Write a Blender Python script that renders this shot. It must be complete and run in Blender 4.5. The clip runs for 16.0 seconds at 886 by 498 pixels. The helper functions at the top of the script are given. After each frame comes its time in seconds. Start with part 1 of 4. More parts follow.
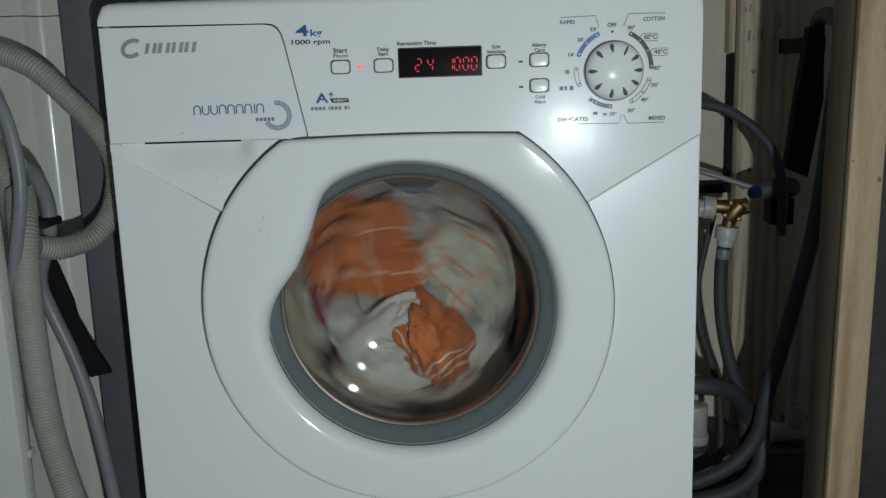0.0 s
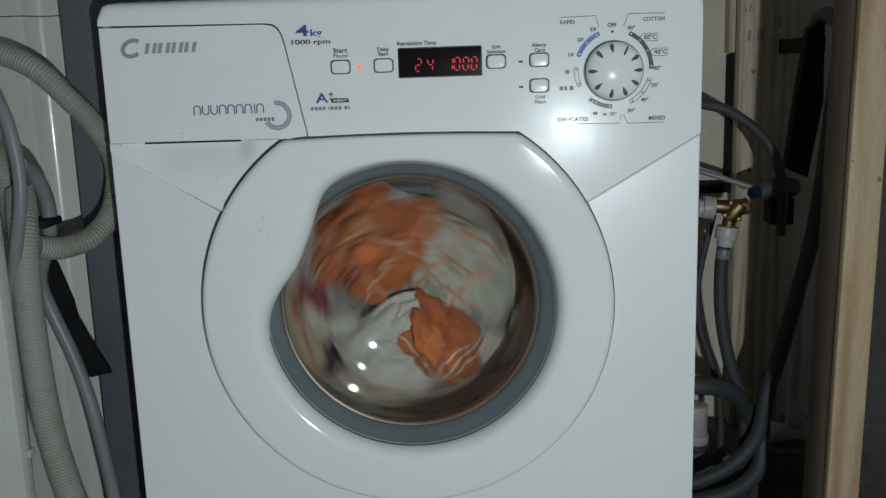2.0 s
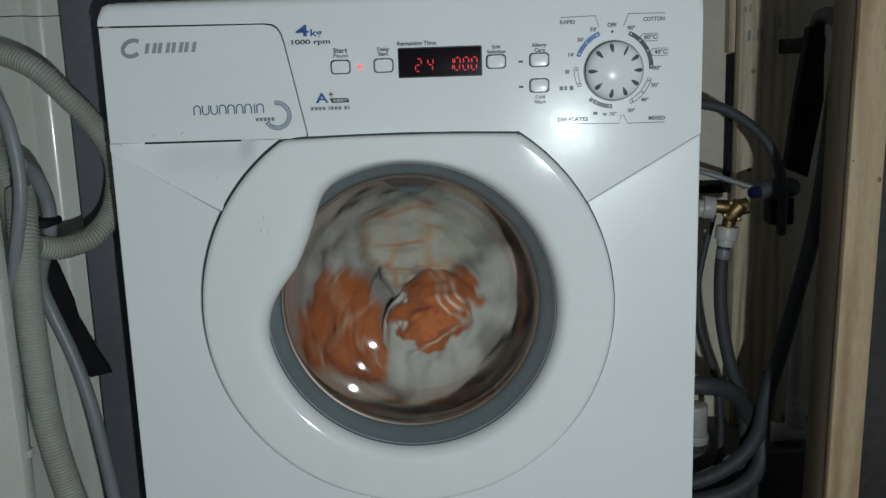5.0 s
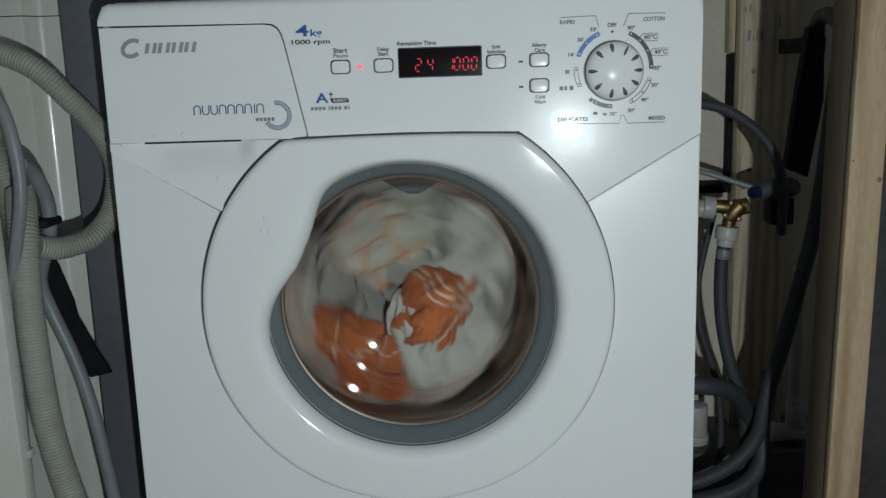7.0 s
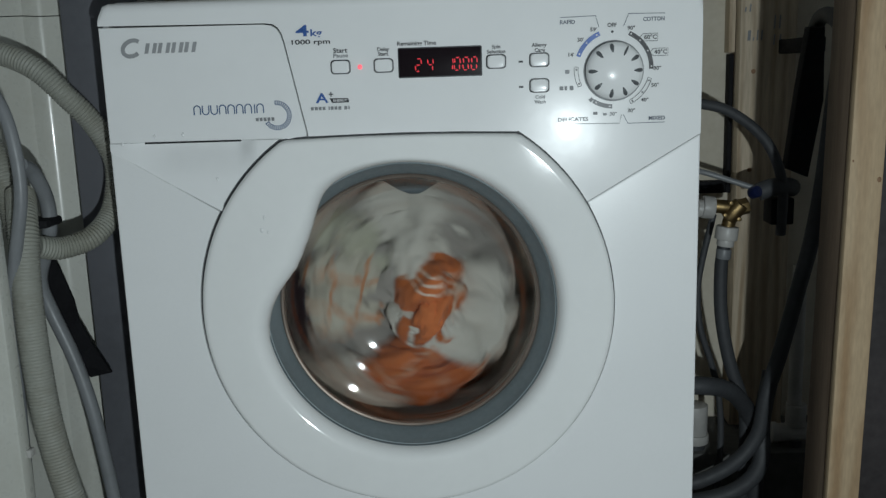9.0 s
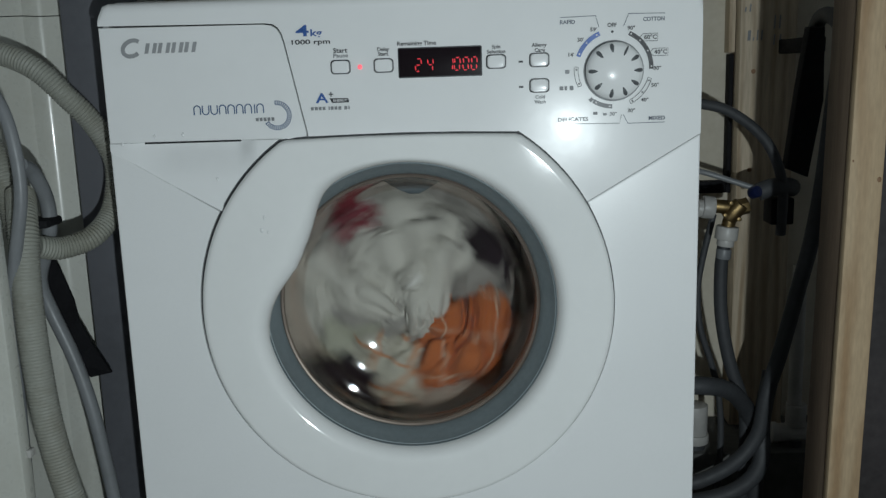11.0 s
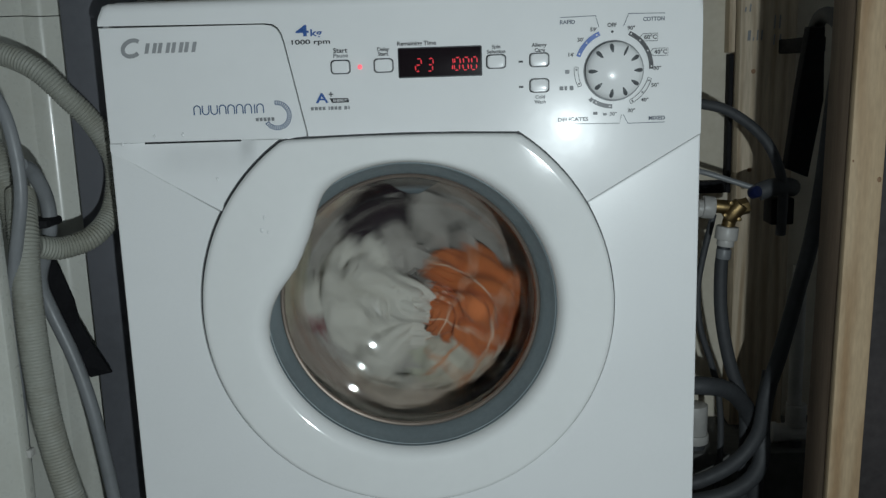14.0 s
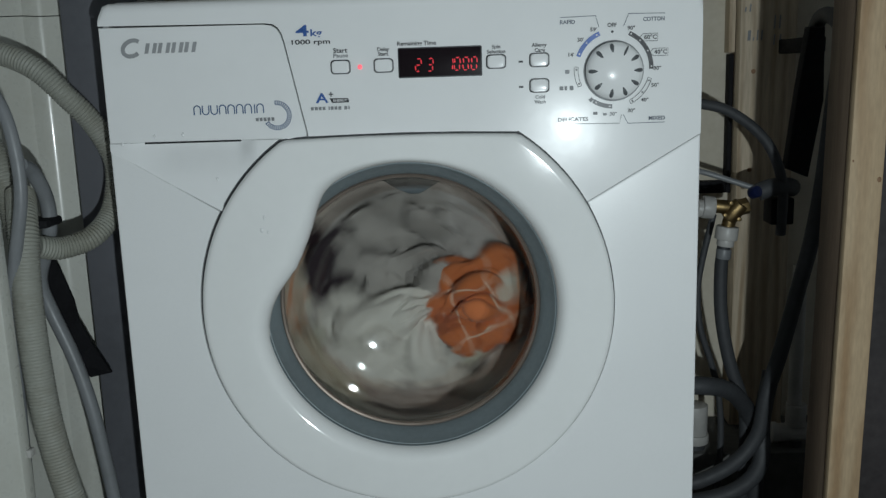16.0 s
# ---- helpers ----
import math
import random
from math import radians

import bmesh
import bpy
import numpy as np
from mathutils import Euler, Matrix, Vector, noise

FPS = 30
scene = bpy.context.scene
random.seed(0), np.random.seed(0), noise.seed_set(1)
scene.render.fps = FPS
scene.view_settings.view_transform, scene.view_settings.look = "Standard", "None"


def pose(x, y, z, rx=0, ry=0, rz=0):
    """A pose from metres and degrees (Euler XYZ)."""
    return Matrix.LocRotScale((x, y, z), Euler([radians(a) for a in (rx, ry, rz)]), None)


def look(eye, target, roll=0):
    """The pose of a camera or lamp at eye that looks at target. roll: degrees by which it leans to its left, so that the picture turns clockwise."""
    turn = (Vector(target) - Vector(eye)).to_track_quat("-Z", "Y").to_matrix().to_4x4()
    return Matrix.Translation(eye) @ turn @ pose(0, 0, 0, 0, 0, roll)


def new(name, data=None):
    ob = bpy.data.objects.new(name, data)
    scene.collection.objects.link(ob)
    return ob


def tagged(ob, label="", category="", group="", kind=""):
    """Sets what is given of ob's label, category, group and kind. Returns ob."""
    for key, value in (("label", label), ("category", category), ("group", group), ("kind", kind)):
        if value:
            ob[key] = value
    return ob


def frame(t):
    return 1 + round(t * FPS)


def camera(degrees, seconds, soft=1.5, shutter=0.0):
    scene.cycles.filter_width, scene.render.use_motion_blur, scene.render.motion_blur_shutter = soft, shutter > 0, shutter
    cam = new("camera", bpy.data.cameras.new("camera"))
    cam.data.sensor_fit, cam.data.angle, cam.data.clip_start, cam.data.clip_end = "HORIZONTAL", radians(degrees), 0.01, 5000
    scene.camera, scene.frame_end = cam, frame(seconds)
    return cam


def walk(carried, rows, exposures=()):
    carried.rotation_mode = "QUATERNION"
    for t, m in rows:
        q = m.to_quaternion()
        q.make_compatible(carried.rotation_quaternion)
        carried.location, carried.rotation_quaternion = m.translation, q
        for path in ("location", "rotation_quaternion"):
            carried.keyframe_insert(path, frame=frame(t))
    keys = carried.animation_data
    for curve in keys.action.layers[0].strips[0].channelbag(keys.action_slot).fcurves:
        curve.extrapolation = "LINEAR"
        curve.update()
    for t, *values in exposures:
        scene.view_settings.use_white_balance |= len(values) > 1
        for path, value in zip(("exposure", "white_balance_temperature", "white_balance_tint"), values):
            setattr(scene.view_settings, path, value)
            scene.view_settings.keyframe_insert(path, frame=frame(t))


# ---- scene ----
cam = camera(52.0, 16.0, soft=1.4, shutter=0.8)
EYE = pose(0.06595, -0.78364, 0.56700, 78.885, 1.850, 2.060)
walk(cam, [(0.0, EYE), (16.0, EYE)], exposures=[(0.0, 0.0), (16.0, 0.0)])

FLOOR = -0.06          # floor level; the machine is 0.695 m high
LAMP = (0.246, -1.050, 0.444)

# ---- light ----
world = bpy.data.worlds.new("world")
scene.world = world
world.use_nodes = True
world.node_tree.nodes["Background"].inputs["Color"].default_value = (0.80, 0.92, 1.0, 1)
world.node_tree.nodes["Background"].inputs["Strength"].default_value = 0.03

lamp_data = bpy.data.lights.new("video_lamp", "AREA")
lamp_data.shape, lamp_data.size, lamp_data.energy = "DISK", 0.022, 5.4
lamp_data.color = (0.885, 1.0, 1.035)
lamp = new("video_lamp", lamp_data)
lamp_data.spread = radians(172)
lamp.matrix_world = look(LAMP, (-0.07, 0.0, 0.43))


# ---- materials ----
def material(name, colour, rough=0.5, metal=0.0, vary=0.12, scale=6.0, fine=90.0, bump=0.05, coat=0.0, tint=None, spec=0.5, sharp=0.08):
    """Two scales of variation in colour and roughness, and a fine relief."""
    m = bpy.data.materials.new(name)
    m.use_nodes = True
    nt = m.node_tree
    b = nt.nodes["Principled BSDF"]
    tc = nt.nodes.new("ShaderNodeTexCoord")
    big = nt.nodes.new("ShaderNodeTexNoise")
    big.inputs["Scale"].default_value, big.inputs["Detail"].default_value = scale, 5
    small = nt.nodes.new("ShaderNodeTexNoise")
    small.inputs["Scale"].default_value, small.inputs["Detail"].default_value = fine, 4
    for n in (big, small):
        nt.links.new(tc.outputs["Object"], n.inputs["Vector"])
    mix = nt.nodes.new("ShaderNodeMix")
    mix.data_type = "RGBA"
    other = tint or [c * (1 - vary * 2) for c in colour]
    mix.inputs["A"].default_value = (*colour, 1)
    mix.inputs["B"].default_value = (*other, 1)
    ramp = nt.nodes.new("ShaderNodeMapRange")
    ramp.inputs["From Min"].default_value, ramp.inputs["From Max"].default_value = 0.42, 0.72
    ramp.inputs["To Max"].default_value = 0.8
    add = nt.nodes.new("ShaderNodeMath")
    add.operation = "MULTIPLY_ADD"
    add.inputs[1].default_value = 0.35
    nt.links.new(small.outputs["Fac"], add.inputs[0])
    nt.links.new(big.outputs["Fac"], add.inputs[2])
    sub = nt.nodes.new("ShaderNodeMath")
    sub.operation, sub.inputs[1].default_value = "SUBTRACT", 0.17
    nt.links.new(add.outputs[0], sub.inputs[0])
    nt.links.new(sub.outputs[0], ramp.inputs["Value"])
    nt.links.new(ramp.outputs["Result"], mix.inputs["Factor"])
    nt.links.new(mix.outputs["Result"], b.inputs["Base Color"])
    rr = nt.nodes.new("ShaderNodeMapRange")
    rr.inputs["To Min"].default_value, rr.inputs["To Max"].default_value = rough * 0.8, min(1, rough * 1.25)
    nt.links.new(small.outputs["Fac"], rr.inputs["Value"])
    nt.links.new(rr.outputs["Result"], b.inputs["Roughness"])
    b.inputs["Metallic"].default_value = metal
    b.inputs["Coat Weight"].default_value = coat
    b.inputs["Coat Roughness"].default_value = sharp
    b.inputs["Specular IOR Level"].default_value = spec
    if bump:
        bp = nt.nodes.new("ShaderNodeBump")
        bp.inputs["Strength"].default_value, bp.inputs["Distance"].default_value = bump, 0.002
        nt.links.new(small.outputs["Fac"], bp.inputs["Height"])
        nt.links.new(bp.outputs["Normal"], b.inputs["Normal"])
    return m


def glow(name, colour, strength):
    m = bpy.data.materials.new(name)
    m.use_nodes = True
    b = m.node_tree.nodes["Principled BSDF"]
    b.inputs["Base Color"].default_value = (*[c * 0.3 for c in colour], 1)
    b.inputs["Emission Color"].default_value = (*colour, 1)
    b.inputs["Emission Strength"].default_value = strength
    return m


def glass(name, clear_colour, gain=0.6, power=4.0):
    """Thin clear glass: what lies behind shows straight through, with a true reflection on top."""
    m = bpy.data.materials.new(name)
    m.use_nodes = True
    nt = m.node_tree
    nt.nodes.remove(nt.nodes["Principled BSDF"])
    clear = nt.nodes.new("ShaderNodeBsdfTransparent")
    clear.inputs["Color"].default_value = (*clear_colour, 1)
    gloss = nt.nodes.new("ShaderNodeBsdfGlossy")
    gloss.inputs["Roughness"].default_value = 0.04
    lw = nt.nodes.new("ShaderNodeLayerWeight")
    lw.inputs["Blend"].default_value = 0.5
    pw = nt.nodes.new("ShaderNodeMath")
    pw.operation, pw.inputs[1].default_value = "POWER", power
    nt.links.new(lw.outputs["Facing"], pw.inputs[0])
    fr = nt.nodes.new("ShaderNodeMath")
    fr.operation, fr.inputs[1].default_value, fr.inputs[2].default_value = "MULTIPLY_ADD", gain, 0.045
    nt.links.new(pw.outputs[0], fr.inputs[0])
    mix = nt.nodes.new("ShaderNodeMixShader")
    nt.links.new(fr.outputs[0], mix.inputs[0])
    nt.links.new(clear.outputs[0], mix.inputs[1])
    nt.links.new(gloss.outputs[0], mix.inputs[2])
    nt.links.new(mix.outputs[0], nt.nodes["Material Output"].inputs["Surface"])
    return m


def cloth(name, colour, line=None, period=0.03, width=0.06, triple=False, rough=0.9, dark=0.75):
    """Woven cloth; line: the colour of a checked pattern of thin lines."""
    m = bpy.data.materials.new(name)
    m.use_nodes = True
    nt = m.node_tree
    b = nt.nodes["Principled BSDF"]
    b.inputs["Roughness"].default_value = rough
    b.inputs["Specular IOR Level"].default_value = 0.2
    b.inputs["Sheen Weight"].default_value = 0.15
    tc = nt.nodes.new("ShaderNodeTexCoord")
    big = nt.nodes.new("ShaderNodeTexNoise")
    big.inputs["Scale"].default_value, big.inputs["Detail"].default_value = 22, 5
    nt.links.new(tc.outputs["Object"], big.inputs["Vector"])
    mix = nt.nodes.new("ShaderNodeMix")
    mix.data_type = "RGBA"
    mix.inputs["A"].default_value = (*colour, 1)
    mix.inputs["B"].default_value = (*[c * dark for c in colour], 1)
    nt.links.new(big.outputs["Fac"], mix.inputs["Factor"])
    out = mix.outputs["Result"]
    if line:
        warp = nt.nodes.new("ShaderNodeTexNoise")
        warp.inputs["Scale"].default_value = 16
        nt.links.new(tc.outputs["Object"], warp.inputs["Vector"])
        vm = nt.nodes.new("ShaderNodeVectorMath")
        vm.operation, vm.inputs["Scale"].default_value = "SCALE", 0.045
        nt.links.new(warp.outputs["Color"], vm.inputs[0])
        va = nt.nodes.new("ShaderNodeVectorMath")
        nt.links.new(vm.outputs[0], va.inputs[0])
        nt.links.new(tc.outputs["Object"], va.inputs[1])
        sep = nt.nodes.new("ShaderNodeSeparateXYZ")
        nt.links.new(va.outputs[0], sep.inputs[0])
        masks = []
        for axis, shifts in (("Z", (0.0,)), ("X", (0.52, 0.58, 0.64) if triple else (0.0,))):
            for shift in shifts:
                k = nt.nodes.new("ShaderNodeMath")
                k.operation = "MULTIPLY_ADD"
                k.inputs[1].default_value, k.inputs[2].default_value = 1 / period, shift + 40
                nt.links.new(sep.outputs[axis], k.inputs[0])
                f = nt.nodes.new("ShaderNodeMath")
                f.operation = "FRACT"
                nt.links.new(k.outputs[0], f.inputs[0])
                c = nt.nodes.new("ShaderNodeMath")
                c.operation, c.inputs[1].default_value = "LESS_THAN", width
                nt.links.new(f.outputs[0], c.inputs[0])
                masks.append(c)
        total = masks[0]
        for k in masks[1:]:
            mx = nt.nodes.new("ShaderNodeMath")
            mx.operation = "MAXIMUM"
            nt.links.new(total.outputs[0], mx.inputs[0])
            nt.links.new(k.outputs[0], mx.inputs[1])
            total = mx
        soft = nt.nodes.new("ShaderNodeMath")
        soft.operation, soft.inputs[1].default_value = "MULTIPLY", 0.75
        nt.links.new(total.outputs[0], soft.inputs[0])
        m2 = nt.nodes.new("ShaderNodeMix")
        m2.data_type = "RGBA"
        m2.inputs["B"].default_value = (*line, 1)
        nt.links.new(out, m2.inputs["A"])
        nt.links.new(soft.outputs[0], m2.inputs["Factor"])
        out = m2.outputs["Result"]
    nt.links.new(out, b.inputs["Base Color"])
    weave = nt.nodes.new("ShaderNodeTexNoise")
    weave.inputs["Scale"].default_value, weave.inputs["Detail"].default_value = 260, 3
    nt.links.new(tc.outputs["Object"], weave.inputs["Vector"])
    fold = nt.nodes.new("ShaderNodeTexNoise")
    fold.inputs["Scale"].default_value, fold.inputs["Detail"].default_value, fold.inputs["Distortion"].default_value = 42, 3, 1.2
    nt.links.new(tc.outputs["Object"], fold.inputs["Vector"])
    b1 = nt.nodes.new("ShaderNodeBump")
    b1.inputs["Strength"].default_value, b1.inputs["Distance"].default_value = 0.24, 0.006
    nt.links.new(fold.outputs["Fac"], b1.inputs["Height"])
    b2 = nt.nodes.new("ShaderNodeBump")
    b2.inputs["Strength"].default_value, b2.inputs["Distance"].default_value = 0.25, 0.0006
    nt.links.new(weave.outputs["Fac"], b2.inputs["Height"])
    nt.links.new(b1.outputs["Normal"], b2.inputs["Normal"])
    nt.links.new(b2.outputs["Normal"], b.inputs["Normal"])
    return m


def wood(name, light, dark, scale=1.0, stretch=0.09, wander=7.0, fibre=0.45):
    m = bpy.data.materials.new(name)
    m.use_nodes = True
    nt = m.node_tree
    b = nt.nodes["Principled BSDF"]
    b.inputs["Roughness"].default_value = 0.7
    tc = nt.nodes.new("ShaderNodeTexCoord")
    mp = nt.nodes.new("ShaderNodeMapping")
    mp.inputs["Scale"].default_value = (1, 1, stretch)
    nt.links.new(tc.outputs["Object"], mp.inputs["Vector"])
    n1 = nt.nodes.new("ShaderNodeTexNoise")
    n1.inputs["Scale"].default_value, n1.inputs["Detail"].default_value, n1.inputs["Distortion"].default_value = 26 * scale, 3, 1.5
    nt.links.new(mp.outputs["Vector"], n1.inputs["Vector"])
    wv = nt.nodes.new("ShaderNodeTexWave")
    wv.bands_direction = "X"
    wv.inputs["Scale"].default_value, wv.inputs["Distortion"].default_value = 22 * scale, wander
    wv.inputs["Detail"].default_value, wv.inputs["Detail Scale"].default_value = 3, 1.2
    nt.links.new(mp.outputs["Vector"], wv.inputs["Vector"])
    n2 = nt.nodes.new("ShaderNodeTexNoise")
    n2.inputs["Scale"].default_value = 420
    nt.links.new(mp.outputs["Vector"], n2.inputs["Vector"])
    f = nt.nodes.new("ShaderNodeMath")
    f.operation = "MULTIPLY"
    nt.links.new(wv.outputs["Fac"], f.inputs[0])
    nt.links.new(n1.outputs["Fac"], f.inputs[1])
    r = nt.nodes.new("ShaderNodeValToRGB")
    r.color_ramp.elements[0].color, r.color_ramp.elements[1].color = (*light, 1), (*dark, 1)
    r.color_ramp.elements[0].position, r.color_ramp.elements[1].position = 0.1, 0.62
    nt.links.new(f.outputs[0], r.inputs["Fac"])
    mx = nt.nodes.new("ShaderNodeMix")
    mx.data_type, mx.blend_type = "RGBA", "MULTIPLY"
    mx.inputs["Factor"].default_value = fibre
    nt.links.new(r.outputs["Color"], mx.inputs["A"])
    nt.links.new(n2.outputs["Fac"], mx.inputs["B"])
    nt.links.new(mx.outputs["Result"], b.inputs["Base Color"])
    bp = nt.nodes.new("ShaderNodeBump")
    bp.inputs["Strength"].default_value, bp.inputs["Distance"].default_value = 0.08, 0.0005
    nt.links.new(n2.outputs["Fac"], bp.inputs["Height"])
    nt.links.new(bp.outputs["Normal"], b.inputs["Normal"])
    return m


ENAMEL = material("white_enamel", (0.80, 0.81, 0.81), 0.24, vary=0.02, scale=9, fine=300, bump=0.006, coat=0.2)
PLASTIC = material("white_plastic", (0.80, 0.81, 0.81), 0.19, vary=0.02, scale=12, fine=60, bump=0.026, coat=0.45, spec=0.10, sharp=0.025)
DOORPLASTIC = material("white_door_plastic", (0.80, 0.81, 0.80), 0.075, vary=0.02, scale=10, fine=110, bump=0.008, coat=0.1, spec=0.4, sharp=0.04)
RUBBER = material("grey_rubber", (0.20, 0.24, 0.255), 0.5, vary=0.12, scale=14, fine=200, bump=0.06)
WET = material("water_drop", (0.80, 0.81, 0.81), 0.12, vary=0.02, bump=0.0, coat=1.0, sharp=0.12)
STEEL = material("drum_steel", (0.55, 0.53, 0.50), 0.28, metal=1.0, vary=0.1, scale=20, fine=240, bump=0.03)
# the brown reflection round the glass is given as the rim's own colour
RIM = material("brown_reflection_rim", (0.32, 0.26, 0.22), 0.30, metal=0.6, vary=0.12, scale=30, fine=200, bump=0.02)
GLASS = glass("door_glass", (0.96, 0.955, 0.94))
# brown tint stands in for what the bowl's side wall reflects and refracts
GLASSEDGE = glass("door_glass_edge", (0.90, 0.865, 0.835), 0.34, 2.0)
# near-black that stands in for the shade in seams, slots and holes
DARK = material("seam_shade_black", (0.012, 0.013, 0.014), 0.7, vary=0.1)
SCREEN = material("display_black", (0.012, 0.008, 0.010), 0.3, vary=0.1, bump=0.0, spec=0.04)
LIT = glow("red_segment", (1.0, 0.012, 0.035), 0.62)
UNLIT = material("unlit_segment", (0.012, 0.006, 0.008), 0.95, vary=0.1, bump=0.0, spec=0.02)
LED = glow("red_led", (1.0, 0.16, 0.20), 0.9)
INK = {"k": material("ink_black", (0.035, 0.037, 0.042), 0.5, bump=0.0), "b": material("ink_blue", (0.015, 0.09, 0.33), 0.45, bump=0.0),
       "g": material("ink_grey", (0.22, 0.23, 0.24), 0.5, bump=0.0), "d": material("ink_slate", (0.07, 0.09, 0.13), 0.5, bump=0.0),
       "w": material("ink_white", (0.7, 0.7, 0.7), 0.5, bump=0.0), "s": material("ink_silver", (0.34, 0.35, 0.36), 0.4, bump=0.0),
       "n": material("ink_navy", (0.03, 0.09, 0.22), 0.45, bump=0.0), "r": material("ink_sky_blue", (0.05, 0.13, 0.42), 0.45, bump=0.0)}
NOTCH = material("grey_grip", (0.16, 0.17, 0.18), 0.16, metal=0.4, vary=0.1, bump=0.02)
HOSE = material("ribbed_grey_hose", (0.29, 0.295, 0.26), 0.5, vary=0.14, scale=16, fine=160, bump=0.06, tint=(0.20, 0.19, 0.15))
PIPE = material("grey_inlet_hose", (0.20, 0.21, 0.22), 0.42, vary=0.12, scale=16, fine=160, bump=0.05)
DARKHOSE = material("dark_grey_hose", (0.048, 0.051, 0.056), 0.6, vary=0.15, scale=16, fine=160, bump=0.05)
BLACK = material("black_rubber", (0.010, 0.010, 0.012), 0.75, vary=0.2, scale=20, fine=220, bump=0.1, spec=0.2)
BRASS = material("brass", (0.28, 0.20, 0.095), 0.45, metal=1.0, vary=0.25, scale=40, fine=220, bump=0.1)
BLUECAP = material("blue_cap", (0.003, 0.008, 0.045), 0.4, vary=0.1)
PVC = material("white_pvc", (0.46, 0.45, 0.43), 0.4, vary=0.12, scale=14, fine=120, bump=0.03)
CREAM = material("cream_enamel", (0.55, 0.555, 0.51), 0.28, vary=0.06, scale=7, fine=140, bump=0.04, tint=(0.46, 0.455, 0.40), coat=0.3)
# the shade on the neighbouring appliance's side is mixed into this grey
SIDEGREY = material("shade_grey_steel", (0.42, 0.43, 0.45), 0.45, vary=0.2, scale=8, fine=120, bump=0.05)
WALLPAINT = material("cream_wall", (0.62, 0.575, 0.48), 0.85, vary=0.10, scale=5, fine=120, bump=0.12, tint=(0.50, 0.45, 0.36))
# bright white for unseen walls, so that they throw more light back
ROOM = material("bounce_white", (0.80, 0.81, 0.82), 0.9, vary=0.15, scale=3, fine=60, bump=0.1)
CONCRETE = material("concrete_floor", (0.10, 0.10, 0.095), 0.85, vary=0.25, scale=5, fine=90, bump=0.25)
PINE = wood("pine", (0.52, 0.385, 0.24), (0.34, 0.21, 0.105), 0.55, 0.17, 13.0, 0.38)
# pine with the shade of the post's side put into its colour
SHADEPINE = wood("shaded_pine", (0.26, 0.19, 0.13), (0.15, 0.10, 0.065))
OLDPINE = wood("old_pine", (0.64, 0.53, 0.39), (0.42, 0.31, 0.20))
KNOT = material("pine_knot", (0.22, 0.12, 0.06), 0.6, vary=0.3, scale=90, fine=400, bump=0.1)
ORANGE = cloth("orange_cloth", (0.64, 0.195, 0.070), line=(0.75, 0.62, 0.50), period=0.046, width=0.040)
STRIPED = cloth("striped_orange_cloth", (0.64, 0.195, 0.070), line=(0.75, 0.66, 0.56), period=0.12, width=0.020, triple=True)
WHITE = cloth("white_cotton", (0.74, 0.73, 0.69), dark=0.84)
GREYWHITE = cloth("greyed_white_cotton", (0.60, 0.58, 0.57), dark=0.68)
# dark patches put the shade of gaps between clothes into this grey
HEAPGREY = cloth("heap_gap_shade", (0.54, 0.52, 0.50), dark=0.40)
CHECK = cloth("checked_cotton", (0.70, 0.68, 0.60), line=(0.66, 0.26, 0.10), period=0.030, width=0.12)
PALE = cloth("pale_green_white_cotton", (0.60, 0.61, 0.52), dark=0.8)
RED = cloth("dark_red_cloth", (0.34, 0.060, 0.090), dark=0.6)
PLUM = cloth("black_plum_cloth", (0.035, 0.022, 0.032), dark=0.5)


# ---- mesh helpers ----
def part(name, bm, mat, parent=None, label="", smooth=True, at=None):
    me = bpy.data.meshes.new(name)
    bmesh.ops.recalc_face_normals(bm, faces=bm.faces)
    bm.to_mesh(me)
    bm.free()
    for m in (mat if isinstance(mat, (list, tuple)) else [mat]):
        me.materials.append(m)
    if smooth:
        me.shade_smooth()
        me.set_sharp_from_angle(angle=radians(38))
    ob = new(name, me)
    if at is not None:
        ob.matrix_basis = at
    if parent:
        ob.parent = parent
    return tagged(ob, label=label)


def thing(name, label, category, loc=(0, 0, 0), group="", kind=""):
    ob = new(name)
    ob.empty_display_size = 0.02
    ob.location = loc
    return tagged(ob, label, category, group, kind)


def box(bm, x0, x1, y0, y1, z0, z1, bevel=0.0, seg=2):
    r = bmesh.ops.create_cube(bm, size=1, matrix=Matrix.LocRotScale(((x0 + x1) / 2, (y0 + y1) / 2, (z0 + z1) / 2), None, (x1 - x0, y1 - y0, z1 - z0)))
    if bevel:
        es = list({e for v in r["verts"] for e in v.link_edges})
        bmesh.ops.bevel(bm, geom=es, offset=bevel, segments=seg, profile=0.5, affect="EDGES")
    return bm


def slab(outline, y0, y1, bevel=0.0, seg=2, above=-9.0):
    """A flat panel with the outline (x, z), from y0 (front) to y1 (back), its front edge rounded."""
    bm = bmesh.new()
    front = [bm.verts.new((x, y0, z)) for x, z in outline]
    back = [bm.verts.new((x, y1, z)) for x, z in outline]
    f = bm.faces.new(front)
    bm.faces.new(back[::-1])
    n = len(outline)
    for i in range(n):
        bm.faces.new((front[i], back[i], back[(i + 1) % n], front[(i + 1) % n]))
    if bevel:
        bmesh.ops.bevel(bm, geom=[e for e in f.edges if min(v.co.z for v in e.verts) > above], offset=bevel, segments=seg, profile=0.5, affect="EDGES")
    bmesh.ops.triangulate(bm, faces=[f for f in bm.faces if len(f.verts) > 4])
    return bm


